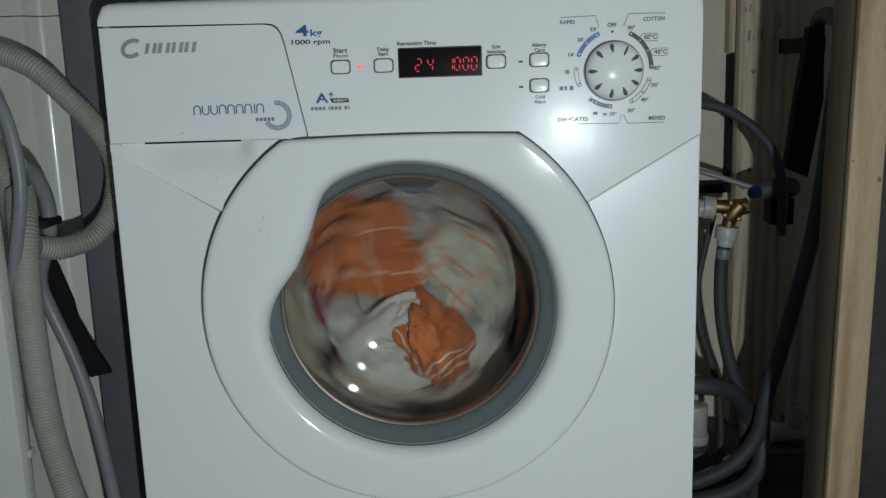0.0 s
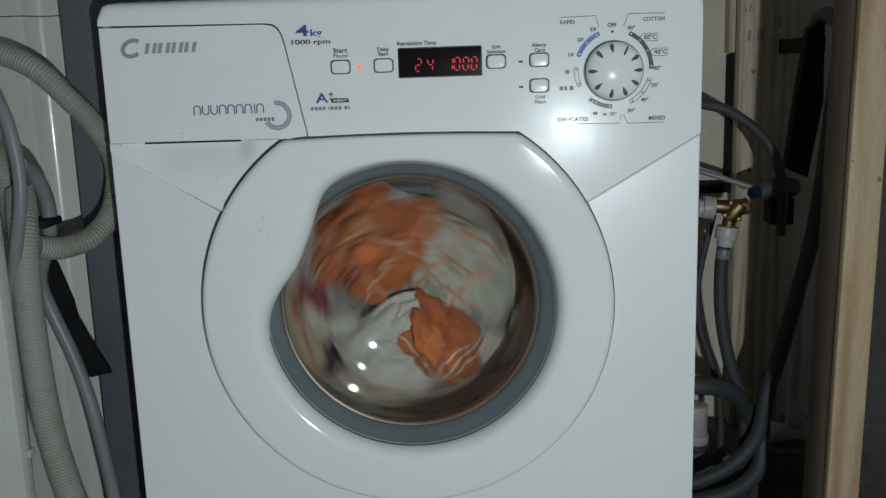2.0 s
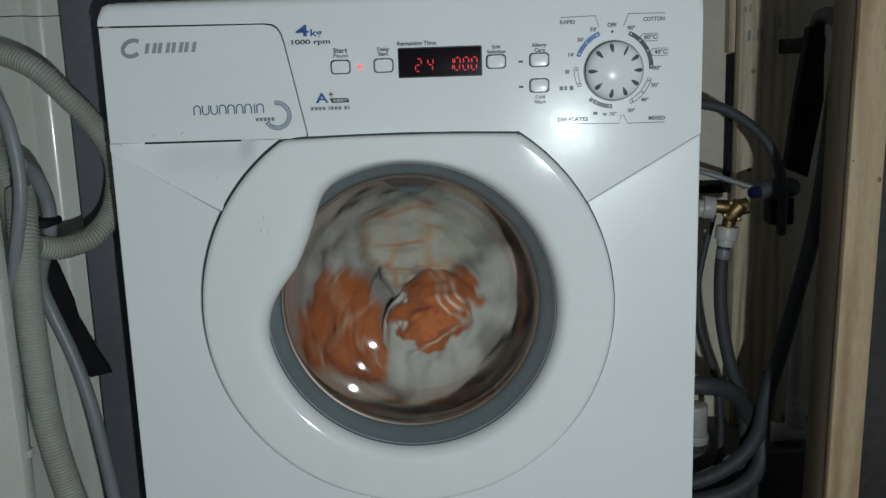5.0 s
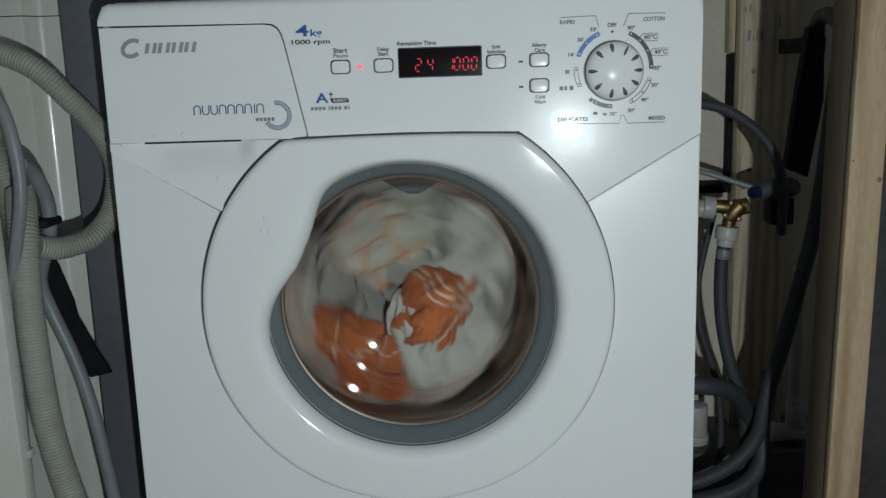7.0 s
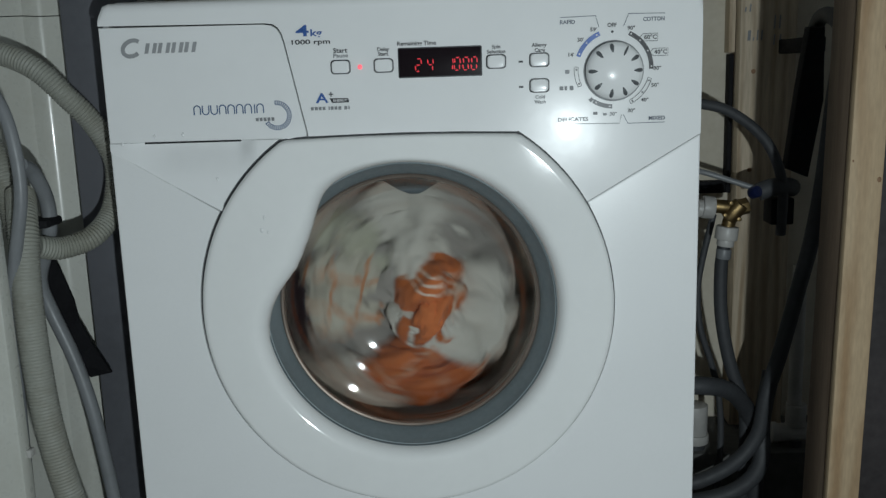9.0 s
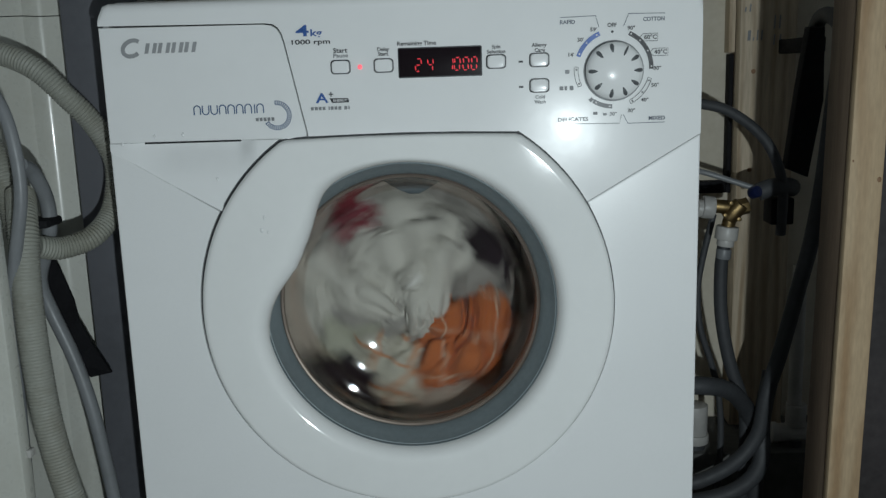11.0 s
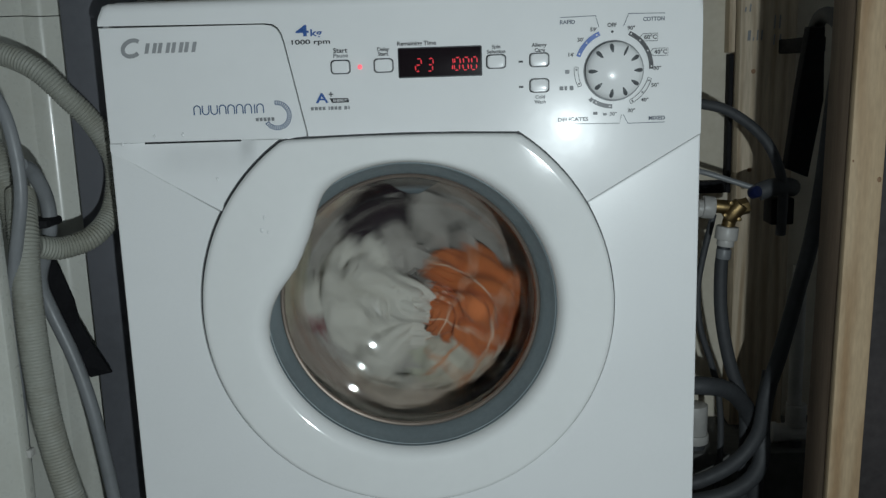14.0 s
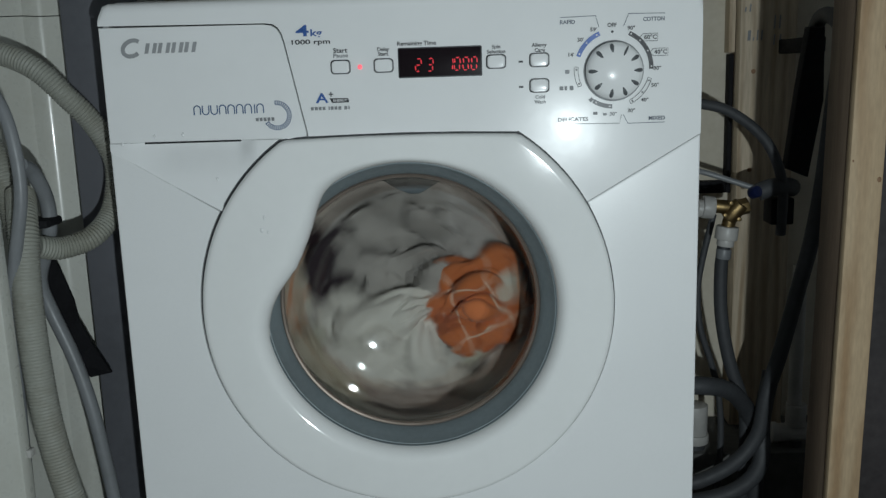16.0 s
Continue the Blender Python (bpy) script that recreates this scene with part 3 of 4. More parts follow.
def controls(fascia):
    # push buttons, each in a dark surround
    for x, z in ((-0.0491, 0.5727), (-0.0124, 0.5728), (0.0828, 0.5730), (0.1191, 0.5732), (0.1189, 0.5520)):
        b = part("button", slab(rounded(x - 0.0072, x + 0.0072, z - 0.0050, z + 0.0050, 0.0024, 6, 0.0004), -0.0034, 0.002, 0.0014, 3), PLASTIC, fascia, "white push button in a dark surround")
        part("surround", slab(rounded(x - 0.0082, x + 0.0082, z - 0.0060, z + 0.0060, 0.0030, 6, 0.0004), -0.0012, 0.001, 0.0003), INK["k"], b)
    part("indicator_lamp", slab(rounded(-0.0345, -0.0308, 0.5703, 0.5742, 0.0012), -0.0010, 0.001, 0.0004), LED, fascia, "lit red indicator lamp")
    for z in (0.5722, 0.5512):
        part("indicator_lamp", slab(rounded(0.1017, 0.1054, z - 0.0008, z + 0.0008, 0.0004), -0.0010, 0.001, 0.0002), INK["k"], fascia, "unlit dark indicator lamp")
    # display
    disp = part("display", slab(rounded(0.0010, 0.0700, 0.5627, 0.5859, 0.0006), -0.0012, 0.001, 0.0004), SCREEN, fascia, "black display window with red digits")
    part("display_bezel", slab(rounded(0.0000, 0.0710, 0.5617, 0.5869, 0.0012), -0.0007, 0.001, 0.0003), INK["k"], disp)
    segs = {"a": (0, 1, 0), "g": (0, 0, 0), "d": (0, -1, 0), "f": (-1, 0.5, 1), "b": (1, 0.5, 1), "e": (-1, -0.5, 1), "c": (1, -0.5, 1)}
    shapes = {"2": "abged", "4": "fgbc", "1": "bc", "0": "abcdef"}
    w, h, cz = 0.0022, 0.0052, 0.5722

    def segment(x, z, upright, lit, flip):
        l = 0.0019 if upright else 0.0014
        t = 0.00040
        ends = [(-l, 0), (-l + t, t), (l - t, t), (l, 0), (l - t, -t), (-l + t, -t)]
        bm = bmesh.new()
        f = [bm.verts.new((p, -0.0002, q)) for p, q in ends]
        b = [bm.verts.new((p, 0.0002, q)) for p, q in ends]
        front = bm.faces.new(f)
        rear = bm.faces.new(b[::-1])
        for i in range(6):
            bm.faces.new((f[i], b[i], b[(i + 1) % 6], f[(i + 1) % 6])).material_index = 1
        front.material_index, rear.material_index = (0, 1)
        turn = pose(0, 0, 0, 0, 86 if upright else 0, 0)
        at = pose(x + (z - cz) * 0.10, -0.0020, z) @ turn
        ob = part("digit_segment", bm, [LIT, UNLIT], disp, "red digit segment", smooth=False, at=at @ pose(0, 0, 0, 0 if lit else 180))
        if flip:
            FLIPS.append((ob, at, lit))

    for x, ch in ((0.0172, "2"), (0.0272, "4"), (0.0440, "1"), (0.0500, "0"), (0.0573, "0"), (0.0643, "0")):
        for s, (dx, dz, upright) in segs.items():
            flips = ch == "4" and s in "adf"
            if s in shapes[ch] or flips:
                segment(x + dx * w, cz + dz * h, upright, s in shapes[ch], flips)
    # programme dial
    kx, kz = 0.1813, 0.5622
    dial = part("dial_base", lathe([(0.0, 0.001), (0.0252, 0.001), (0.0252, -0.0006), (0.0240, -0.0010), (0.0, -0.0010)], (kx, kz), 64), INK["g"], fascia, "grey seat of the dial")
    knob = part("dial", lathe([(0.0236, 0.0), (0.0238, -0.006), (0.0232, -0.0085), (0.0220, -0.0105), (0.0190, -0.0125), (0.0130, -0.0142), (0.0060, -0.0150), (0.0, -0.0152)], (kx, kz), 64), PLASTIC, fascia, "white domed programme dial with ten grips")
    for k, a in enumerate((99, 62, 32, 0, -32, -66, -100, -139, 180, 134)):
        bm = bmesh.new()
        bmesh.ops.create_uvsphere(bm, u_segments=14, v_segments=8, radius=1)
        for v in bm.verts:
            s = v.co.x
            v.co = Vector((0.0185 + (0.0050 if k == 1 else 0.0040) * s, -0.0124 + 0.0016 * v.co.y + 0.0008 * s, (0.0011 if k == 1 else 0.0016 + 0.0007 * s) * v.co.z))
            if k == 1:
                v.co.x -= 0.0010
        bmesh.ops.rotate(bm, cent=(0, 0, 0), matrix=Matrix.Rotation(radians(-a), 3, "Y"), verts=bm.verts)
        bmesh.ops.translate(bm, vec=(kx, 0, kz), verts=bm.verts)
        part("grip", bm, NOTCH, knob, "dark grey pointer" if k == 1 else "dark grey finger grip")


PRINT = [
    ("4", -0.0800, 0.6032, 0.0090, 1.75, "b"), ("kg", -0.0686, 0.6015, 0.0056, 1.4, "b"), ("1000 rpm", -0.0739, 0.5942, 0.0038, 1.62, "k"),
    ("Start", -0.0488, 0.5863, 0.0038, 1.15, "k"), ("Pause", -0.0486, 0.5821, 0.0033, 1.2, "g"), ("Delay", -0.0123, 0.5861, 0.0031, 1.0, "k"),
    ("Start", -0.0125, 0.5823, 0.0031, 1.0, "k"), ("Remaining Time", 0.0161, 0.5902, 0.0034, 1.05, "k"), ("Spin", 0.0831, 0.5852, 0.0030, 1.0, "k"),
    ("Selection", 0.0830, 0.5811, 0.0030, 1.0, "k"), ("Allergy", 0.1191, 0.5854, 0.0030, 1.0, "k"), ("Care", 0.1195, 0.5812, 0.0030, 1.0, "k"),
    ("Cold", 0.1195, 0.5423, 0.0029, 1.0, "g"), ("Wash", 0.1195, 0.5381, 0.0029, 1.0, "g"), ("A", -0.0665, 0.5467, 0.0081, 1.3, "b"),
    ("+", -0.0586, 0.5498, 0.0055, 1.0, "k"), ("RAPID", 0.1428, 0.6031, 0.0032, 1.02, "d"), ("OFF", 0.1798, 0.5995, 0.0033, 0.92, "k"),
    ("COTTON", 0.2144, 0.6034, 0.0032, 0.90, "d"), ("MIXED", 0.2177, 0.5217, 0.0032, 1.02, "d"), ("DELICATES", 0.1471, 0.5225, 0.0031, 1.2, "g"),
    ("90°", 0.1958, 0.5967, 0.0030, 1.1, "k"), ("60°C", 0.2117, 0.5888, 0.0034, 1.05, "k"), ("40°C", 0.2203, 0.5765, 0.0034, 1.05, "k"),
    ("30°", 0.2177, 0.5632, 0.0030, 1.1, "k"), ("50°", 0.2160, 0.5492, 0.0030, 1.1, "k"), ("40°", 0.2076, 0.5372, 0.0030, 1.1, "k"),
    ("30°", 0.1963, 0.5286, 0.0030, 1.1, "k"), ("30°", 0.1811, 0.5262, 0.0030, 1.1, "g"), ("59'", 0.1644, 0.5964, 0.0030, 1.1, "k"),
    ("30'", 0.1536, 0.5884, 0.0030, 1.1, "k"), ("14'", 0.1455, 0.5762, 0.0030, 1.1, "k")]


def prints(fascia, drawer):
    for row in PRINT:
        lettering(*row, fascia)

    def line(pts, w, ink, parent=fascia, closed=False, name="printed_line"):
        return part(name, strip(pts, w, closed=closed), INK[ink], parent, smooth=False)
    # frames of the programme groups
    line([(0.1370, 0.6071), (0.1660, 0.6077), (0.1690, 0.5985)], 0.0005, "d")
    line([(0.1895, 0.5985), (0.1935, 0.6085), (0.2235, 0.6080)], 0.0005, "d")
    line([(0.1895, 0.5255), (0.1935, 0.5180), (0.2245, 0.5182)], 0.0005, "d")
    line([(0.1880, 0.5255), (0.1865, 0.5183), (0.1370, 0.5190)], 0.0005, "g")
    for x, z, w in ((0.2117, 0.5888, 0.0060), (0.2203, 0.5765, 0.0060)):
        line([(x - w - 0.003, z), (x - w, z + 0.003), (x + w, z + 0.003), (x + w, z - 0.003), (x - w, z - 0.003)], 0.0004, "k", closed=True)
    # coloured arcs round the dial, with dots
    kx, kz, r = 0.1813, 0.5640, 0.0314
    for a0, a1, ink, dots, filled in ((112, 160, "r", (117, 136, 156), True), (-2, 66, "k", (2, 26, 46, 63), True), (-64, -16, "k", (-60, -40, -20), False),
                                      (176, 206, "k", (180, 202), False), (237, 268, "d", (242, 264), True)):
        if filled:
            line(arc(kx, kz, r, a0, a1, 22), 0.0036, "g" if ink == "d" else ink, name="printed_arc")
        else:
            ring = arc(kx, kz, r + 0.0016, a0, a1, 18) + arc(kx, kz, r - 0.0016, a1, a0, 18)
            line(ring, 0.0004, ink, closed=True, name="printed_arc")
        for d in dots:
            c = (kx + r * math.cos(radians(d)), kz + r * math.sin(radians(d)))
            part("printed_dot", lathe([(0.0007, -0.0014), (0.0, -0.0014)], c, 12), INK["w" if filled else "k"], fascia, smooth=False)
    part("printed_dot", lathe([(0.0011, -0.0009), (0.0, -0.0009)], (0.1800, 0.5943), 16), INK["k"], fascia, smooth=False)
    part("printed_dot", slab([(0.1602, 0.5388), (0.1630, 0.5408), (0.1648, 0.5388), (0.1622, 0.5366)], -0.0009, -0.0006), INK["g"], fascia, smooth=False)
    # energy tag, and unreadable small symbols as plain bars
    part("energy_tag", slab([(-0.0600, 0.5468), (-0.0440, 0.5466), (-0.0432, 0.5430), (-0.0580, 0.5428)], -0.0009, -0.0006), INK["k"], fascia, smooth=False)
    lettering("ENERGY", -0.0510, 0.5448, 0.0020, 1.1, "w", fascia, y=-0.0013)
    for x, z, w, h, ink in ((0.1425, 0.5625, 0.0018, 0.0016, "g"), (0.1375, 0.5490, 0.0016, 0.0016, "g"), (0.1412, 0.5490, 0.0010, 0.0018, "g"), (0.1460, 0.5490, 0.0016, 0.0018, "g"),
                            (0.1740, 0.5262, 0.0016, 0.0010, "g"), (0.1660, 0.5272, 0.0018, 0.0012, "g")):
        part("printed_symbol", slab(rounded(x - w, x + w, z - h, z + h, 0.0006, 3), -0.0009, -0.0006), INK[ink], fascia, smooth=False)
    x = -0.0765
    for w in (0.0024, 0.0026, 0.0024, 0.0024, 0.0, 0.0010, 0.0024, 0.0024, 0.0024, 0.0, 0.0026, 0.0010):
        if w:
            part("printed_bar", slab([(x, 0.5370), (x, 0.5398), (x + w, 0.5399), (x + w, 0.5371)], -0.0009, -0.0006), INK["g"], fascia, smooth=False)
        x += w + 0.0009 if w else 0.0018
    # maker's mark: a crescent and slanted bars in silver grey
    cx, cz = -0.2270, 0.5940
    crescent = [(px + (pz - cz) * 0.25, cz + (pz - cz) * 0.85) for px, pz in arc(cx, cz, 0.0078, 52, 322, 28)]
    part("maker_mark", strip(crescent, 0.0034), INK["s"], drawer, "silver grey printed crescent", smooth=False)
    x = -0.2165
    for w, kind in ((0.0100, 0), (0.0105, 1), (0.0100, 2), (0.0100, 3)):
        z0, z1, k = 0.5893, 0.5978, 0.0022
        bars = [(x, x + 0.0032), (x + w - 0.0036, x + w - 0.0004)]
        for b0, b1 in bars:
            part("maker_mark", slab([(b0, z0), (b0 + k, z1), (b1 + k, z1), (b1, z0)], -0.0009, -0.0005), INK["s"], drawer, smooth=False)
        x += w + 0.0012
    # blue emblem: a row of thin arches and a comb-like crescent
    x = -0.1780
    for k in range(9):
        w = 0.0028 if k != 7 else 0.0
        z0, z1 = 0.5362, 0.5440
        if k == 7:
            pts = [(x + 0.0010, z0), (x + 0.0010, z1)]
            x += 0.0030
        else:
            pts = [(x, z0)] + arc(x + w, z1 - w, w, 180, 0, 8) + [(x + 2 * w, z0)]
            if k in (1, 2):
                pts = [(x, z1)] + arc(x + w, z0 + w, w, 180, 360, 8) + [(x + 2 * w, z1)]
            x += 2 * w + 0.0018
        part("emblem_arch", strip(pts, 0.0009), INK["n"], drawer, smooth=False)
    ex, ez, er = -0.1062, 0.5338, 0.0108
    for k in range(26):
        a = 95 - k * 9.6
        p = [(ex + r * math.cos(radians(a)), ez + r * math.sin(radians(a))) for r in (er - 0.0016, er + 0.0014)]
        part("emblem_tooth", strip(p, 0.0007), INK["n"], drawer, smooth=False)
    for r in (er - 0.0017, er + 0.0015):
        part("emblem_ring", strip(arc(ex, ez, r, 95, -148, 40), 0.00045), INK["n"], drawer, smooth=False)
    x = -0.1248
    for k in range(5):
        part("printed_bar", slab([(x, 0.5293), (x, 0.5322), (x + 0.0024, 0.5322), (x + 0.0024, 0.5293)], -0.0009, -0.0005), INK["g"], drawer, smooth=False)
        x += 0.0034


# ---- laundry ----
def crumpled(seed, rx, ry, rz, folds=1.0, level=5, lobes=0.35, flat=1.0, grain=1.0, hub=0.0):
    """A heap of crumpled cloth; hub: the distance to the point, along -x, on which its long folds converge."""
    rnd = random.Random(seed)
    off = Vector((rnd.uniform(-50, 50), rnd.uniform(-50, 50), rnd.uniform(-50, 50)))
    turn = Euler((rnd.uniform(0, 6), rnd.uniform(0, 6), rnd.uniform(0, 6))).to_matrix()
    bm = bmesh.new()
    bmesh.ops.create_icosphere(bm, subdivisions=level, radius=1)
    for v in bm.verts:
        p = v.co.copy()
        warp = noise.noise_vector(p * 1.6 + off)
        low = noise.noise(p * 1.25 * grain + off)
        if hub:
            x, y, z = p.x * rx + hub, p.y * ry, p.z * rz
            far = math.hypot(x, z)
            across = math.atan2(z, x) * (0.6 * hub + 0.4 * far) + far * 0.35
            q = Vector((across / 0.021 + warp.x * 1.1, far / 0.075 + warp.y * 0.5, y / 0.075 + warp.z * 0.5))
            n1 = 1 - min(1, abs(noise.noise(q * 0.62 + off)) * 2.2)
            n2 = 1 - min(1, abs(noise.noise(q * 1.75 - off)) * 2.2)
            d = 1 + lobes * low - folds * (0.29 * n1 ** 2.4 + 0.105 * n2 * n2)
        else:
            q = turn @ (p + warp * 0.45)
            q = Vector((q.x, q.y, q.z * 0.42))
            n1 = 1 - min(1, abs(noise.noise(q * 2.1 * grain + off)) * 2.6)
            n2 = 1 - min(1, abs(noise.noise(q * 4.9 * grain - off)) * 2.4)
            d = 1 + lobes * low - folds * (0.36 * n1 * n1 * n1 + 0.050 * n2 * n2)
        v.co = Vector((p.x * rx * d, math.copysign(abs(p.y) ** flat, p.y) * ry * d, p.z * rz * d))
    return bm


def garment(name, label, mat, seed, rx, ry, rz, folds=1.0, lobes=0.35, level=5, flat=1.0, grain=1.0, hub=0.0):
    ob = part(name, crumpled(seed, rx, ry, rz, folds, level, lobes, flat, grain, hub), mat)
    return tagged(ob, label, "laundry", "laundry in the drum")


def build_laundry():
    g = {}
    g["orange"] = garment("orange_towel", "crumpled orange towel with thin white checks, tumbling in the drum", ORANGE, 3, 0.071, 0.050, 0.061, 1.0, hub=0.075, level=6)
    g["sock"] = garment("orange_cloth", "small orange cloth with white stripes, twisted in the drum", STRIPED, 8, 0.058, 0.044, 0.043, 1.0, 0.25, hub=0.065)
    g["white"] = garment("white_shirt", "large white cotton shirt bundled up in the drum", WHITE, 12, 0.074, 0.050, 0.066, 1.0, 0.4, 6, hub=0.078)
    g["second"] = garment("white_sheet", "white cotton sheet bunched in the drum", WHITE, 21, 0.072, 0.052, 0.064, 1.1, 0.45, 6, hub=0.085)
    g["grey"] = garment("grey_shirt", "greyish white shirt crumpled in the drum", GREYWHITE, 31, 0.066, 0.052, 0.060, 1.1, 0.45, 6, hub=0.085)
    g["check"] = garment("checked_cloth", "white cloth with orange checks, tumbling in the drum", CHECK, 44, 0.050, 0.042, 0.052, 1.0, hub=0.075)
    g["pale"] = garment("pale_cloth", "pale greenish white cloth in the drum", PALE, 52, 0.062, 0.052, 0.058, 1.1, 0.45, 6, hub=0.085)
    g["red"] = garment("red_cloth", "dark red cloth pressed against the drum wall", RED, 63, 0.044, 0.042, 0.036, 1.0)
    g["plum"] = garment("dark_cloth", "nearly black plum cloth among the whites", PLUM, 71, 0.038, 0.040, 0.048, 1.0)
    # heap fills the back; its colour holds the shade between the folds
    g["heap"] = garment("laundry_heap", "filler laundry at the back of the drum, shade of gaps in its grey", HEAPGREY, 85, 0.188, 0.080, 0.188, 1.5, 0.20, 6, 0.35, 2.3)
    # what lies against the drum wall, round the glass bowl
    for k, (mat, label) in enumerate(((WHITE, "white cotton cloth spread along the drum wall"), (GREYWHITE, "greyish cotton cloth spread along the drum wall"), (WHITE, "white cotton cloth spread along the drum wall"),
                                      (CHECK, "white cloth with orange checks along the drum wall"), (PALE, "pale greenish cloth spread along the drum wall"), (GREYWHITE, "greyish cotton cloth spread along the drum wall"),
                                      (WHITE, "white cotton cloth spread along the drum wall"), (PLUM, "dark plum cloth spread along the drum wall"))):
        g["wall", k] = garment("cotton_cloth", label, mat, 101 + k, 0.042, 0.046, 0.070, 0.8, 0.25, hub=0.15)
    return g


# ---- left of the machine ----
def build_left():
    # neighbouring white appliance: front with a rounded vertical corner and a seam
    ap = thing("white_appliance", "cream white appliance standing beside the machine", "appliance", (-0.65, 0.4, FLOOR))

    def ap_part(name, bm, mat, label=""):
        ob = part(name, bm, mat, ap, label)
        ob.matrix_basis = Matrix.Translation((0.65, -0.4, -FLOOR))

    def shell(z0, z1, inset=0.0):
        bm = bmesh.new()
        prof = [(-0.95, 0.1215), (-0.392, 0.1215), (-0.384, 0.1200), (-0.3785, 0.1215), (-0.3745, 0.127), (-0.370, 0.1335), (-0.364, 0.136), (-0.352, 0.136), (-0.3475, 0.1375), (-0.3455, 0.142), (-0.3455, 0.152)]
        prof = [(x, y + inset) for x, y in prof]
        prof += [(-0.95, 0.152 + inset)]
        lo = [bm.verts.new((x, y, z0)) for x, y in prof]
        hi = [bm.verts.new((x, y, z1)) for x, y in prof]
        for i in range(len(prof)):
            j = (i + 1) % len(prof)
            bm.faces.new((lo[i], lo[j], hi[j], hi[i]))
        bm.faces.new(lo[::-1])
        bm.faces.new(hi)
        bmesh.ops.triangulate(bm, faces=[f for f in bm.faces if len(f.verts) > 4])
        return bm
    ap_part("front", shell(FLOOR + 0.005, 0.6325), CREAM, "cream white front with a rounded corner")
    ap_part("upper_front", shell(0.6335, 0.90), CREAM)
    # this side's grey carries the shade the machine throws on it
    ap_part("body", box(bmesh.new(), -0.95, -0.3462, 0.1535, 0.455, FLOOR + 0.002, 0.898, 0.004), SIDEGREY, "appliance side with its shade put into the grey")
    pn = thing("storage_cabinet", "white cabinet door standing beside the hoses", "cabinet", (-0.6, -0.04, FLOOR))
    ob = part("cabinet_door", box(bmesh.new(), -0.75, -0.3420, -0.050, -0.032, FLOOR, 0.470, 0.002), CREAM, pn)
    ob.matrix_basis = Matrix.Translation((0.6, 0.04, -FLOOR))
    ob = part("catch", box(bmesh.new(), -0.3430, -0.3385, -0.040, -0.031, 0.2400, 0.2475, 0.001), PVC, pn, "small pale plastic catch")
    ob.matrix_basis = Matrix.Translation((0.6, 0.04, -FLOOR))
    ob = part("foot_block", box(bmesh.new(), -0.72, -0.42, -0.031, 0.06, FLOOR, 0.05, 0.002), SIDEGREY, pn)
    ob.matrix_basis = Matrix.Translation((0.6, 0.04, -FLOOR))

    # made-up board; its dark grey replaces the shade between appliance and machine
    gp = part("gap_shade_board", box(bmesh.new(), -0.3330, -0.2580, 0.1040, 0.110, FLOOR, 0.95, 0.001), material("gap_shade_grey", (0.105, 0.108, 0.122), 0.6, vary=0.14, scale=7, fine=110, bump=0.04))
    tagged(gp, "added grey board standing in for the shade in the gap beside the machine", "board")

    h = thing("drain_hose", "ribbed grey plastic drain hose hanging in a loop", "hose", (-0.33, 0.0, FLOOR))
    hp = lambda name, bm, mat, parent, label="": part(name, bm, mat, parent, label, at=Matrix.Translation(-parent.location))
    hp("tube", sweep([(-0.430, 0.055, 0.588), (-0.388, 0.05, 0.5985), (-0.357, 0.05, 0.591), (-0.333, 0.05, 0.577), (-0.3135, 0.055, 0.5545), (-0.2965, 0.07, 0.527), (-0.2840, 0.08, 0.489), (-0.2870, 0.07, 0.447),
                      (-0.300, 0.05, 0.424), (-0.322, 0.03, 0.417), (-0.336, 0.012, 0.422)], 0.0103, 18, ribs=0.0031, depth=0.0005), HOSE, h)
    hp("tube", sweep([(-0.350, 0.02, 0.470), (-0.339, -0.004, 0.440), (-0.337, -0.014, 0.396), (-0.336, -0.016, 0.334), (-0.331, -0.016, 0.259), (-0.319, -0.012, 0.181), (-0.302, 0.0, 0.09), (-0.287, 0.02, 0.0), (-0.272, 0.04, FLOOR + 0.016)], 0.0128, 20, ribs=0.0031, depth=0.00042), HOSE, h)
    hp("tube", sweep([(-0.410, 0.03, 0.555), (-0.386, 0.03, 0.530), (-0.370, 0.03, 0.485), (-0.361, 0.028, 0.439), (-0.352, 0.02, 0.405)], 0.0110, 18, ribs=0.0031, depth=0.0005), HOSE, h)
    hp("clip", box(bmesh.new(), -0.352, -0.321, 0.004, 0.036, 0.4395, 0.4470, 0.002), BLACK, h, "black plastic hose clip")
    g1 = thing("grey_hose", "smooth grey rubber hose beside the ribbed hose", "hose", (-0.34, 0.0, FLOOR))
    hp("tube", sweep([(-0.372, -0.022, 0.60), (-0.345, -0.024, 0.568), (-0.331, -0.026, 0.542), (-0.3245, -0.028, 0.506), (-0.325, -0.028, 0.473), (-0.333, -0.026, 0.439), (-0.342, -0.022, 0.409), (-0.352, -0.016, 0.360), (-0.360, -0.012, 0.20), (-0.362, -0.012, FLOOR + 0.008)], 0.0056, 14), PIPE, g1)
    g2 = thing("inlet_hose", "smooth grey water hose curving down to the floor", "hose", (-0.33, 0.04, FLOOR))
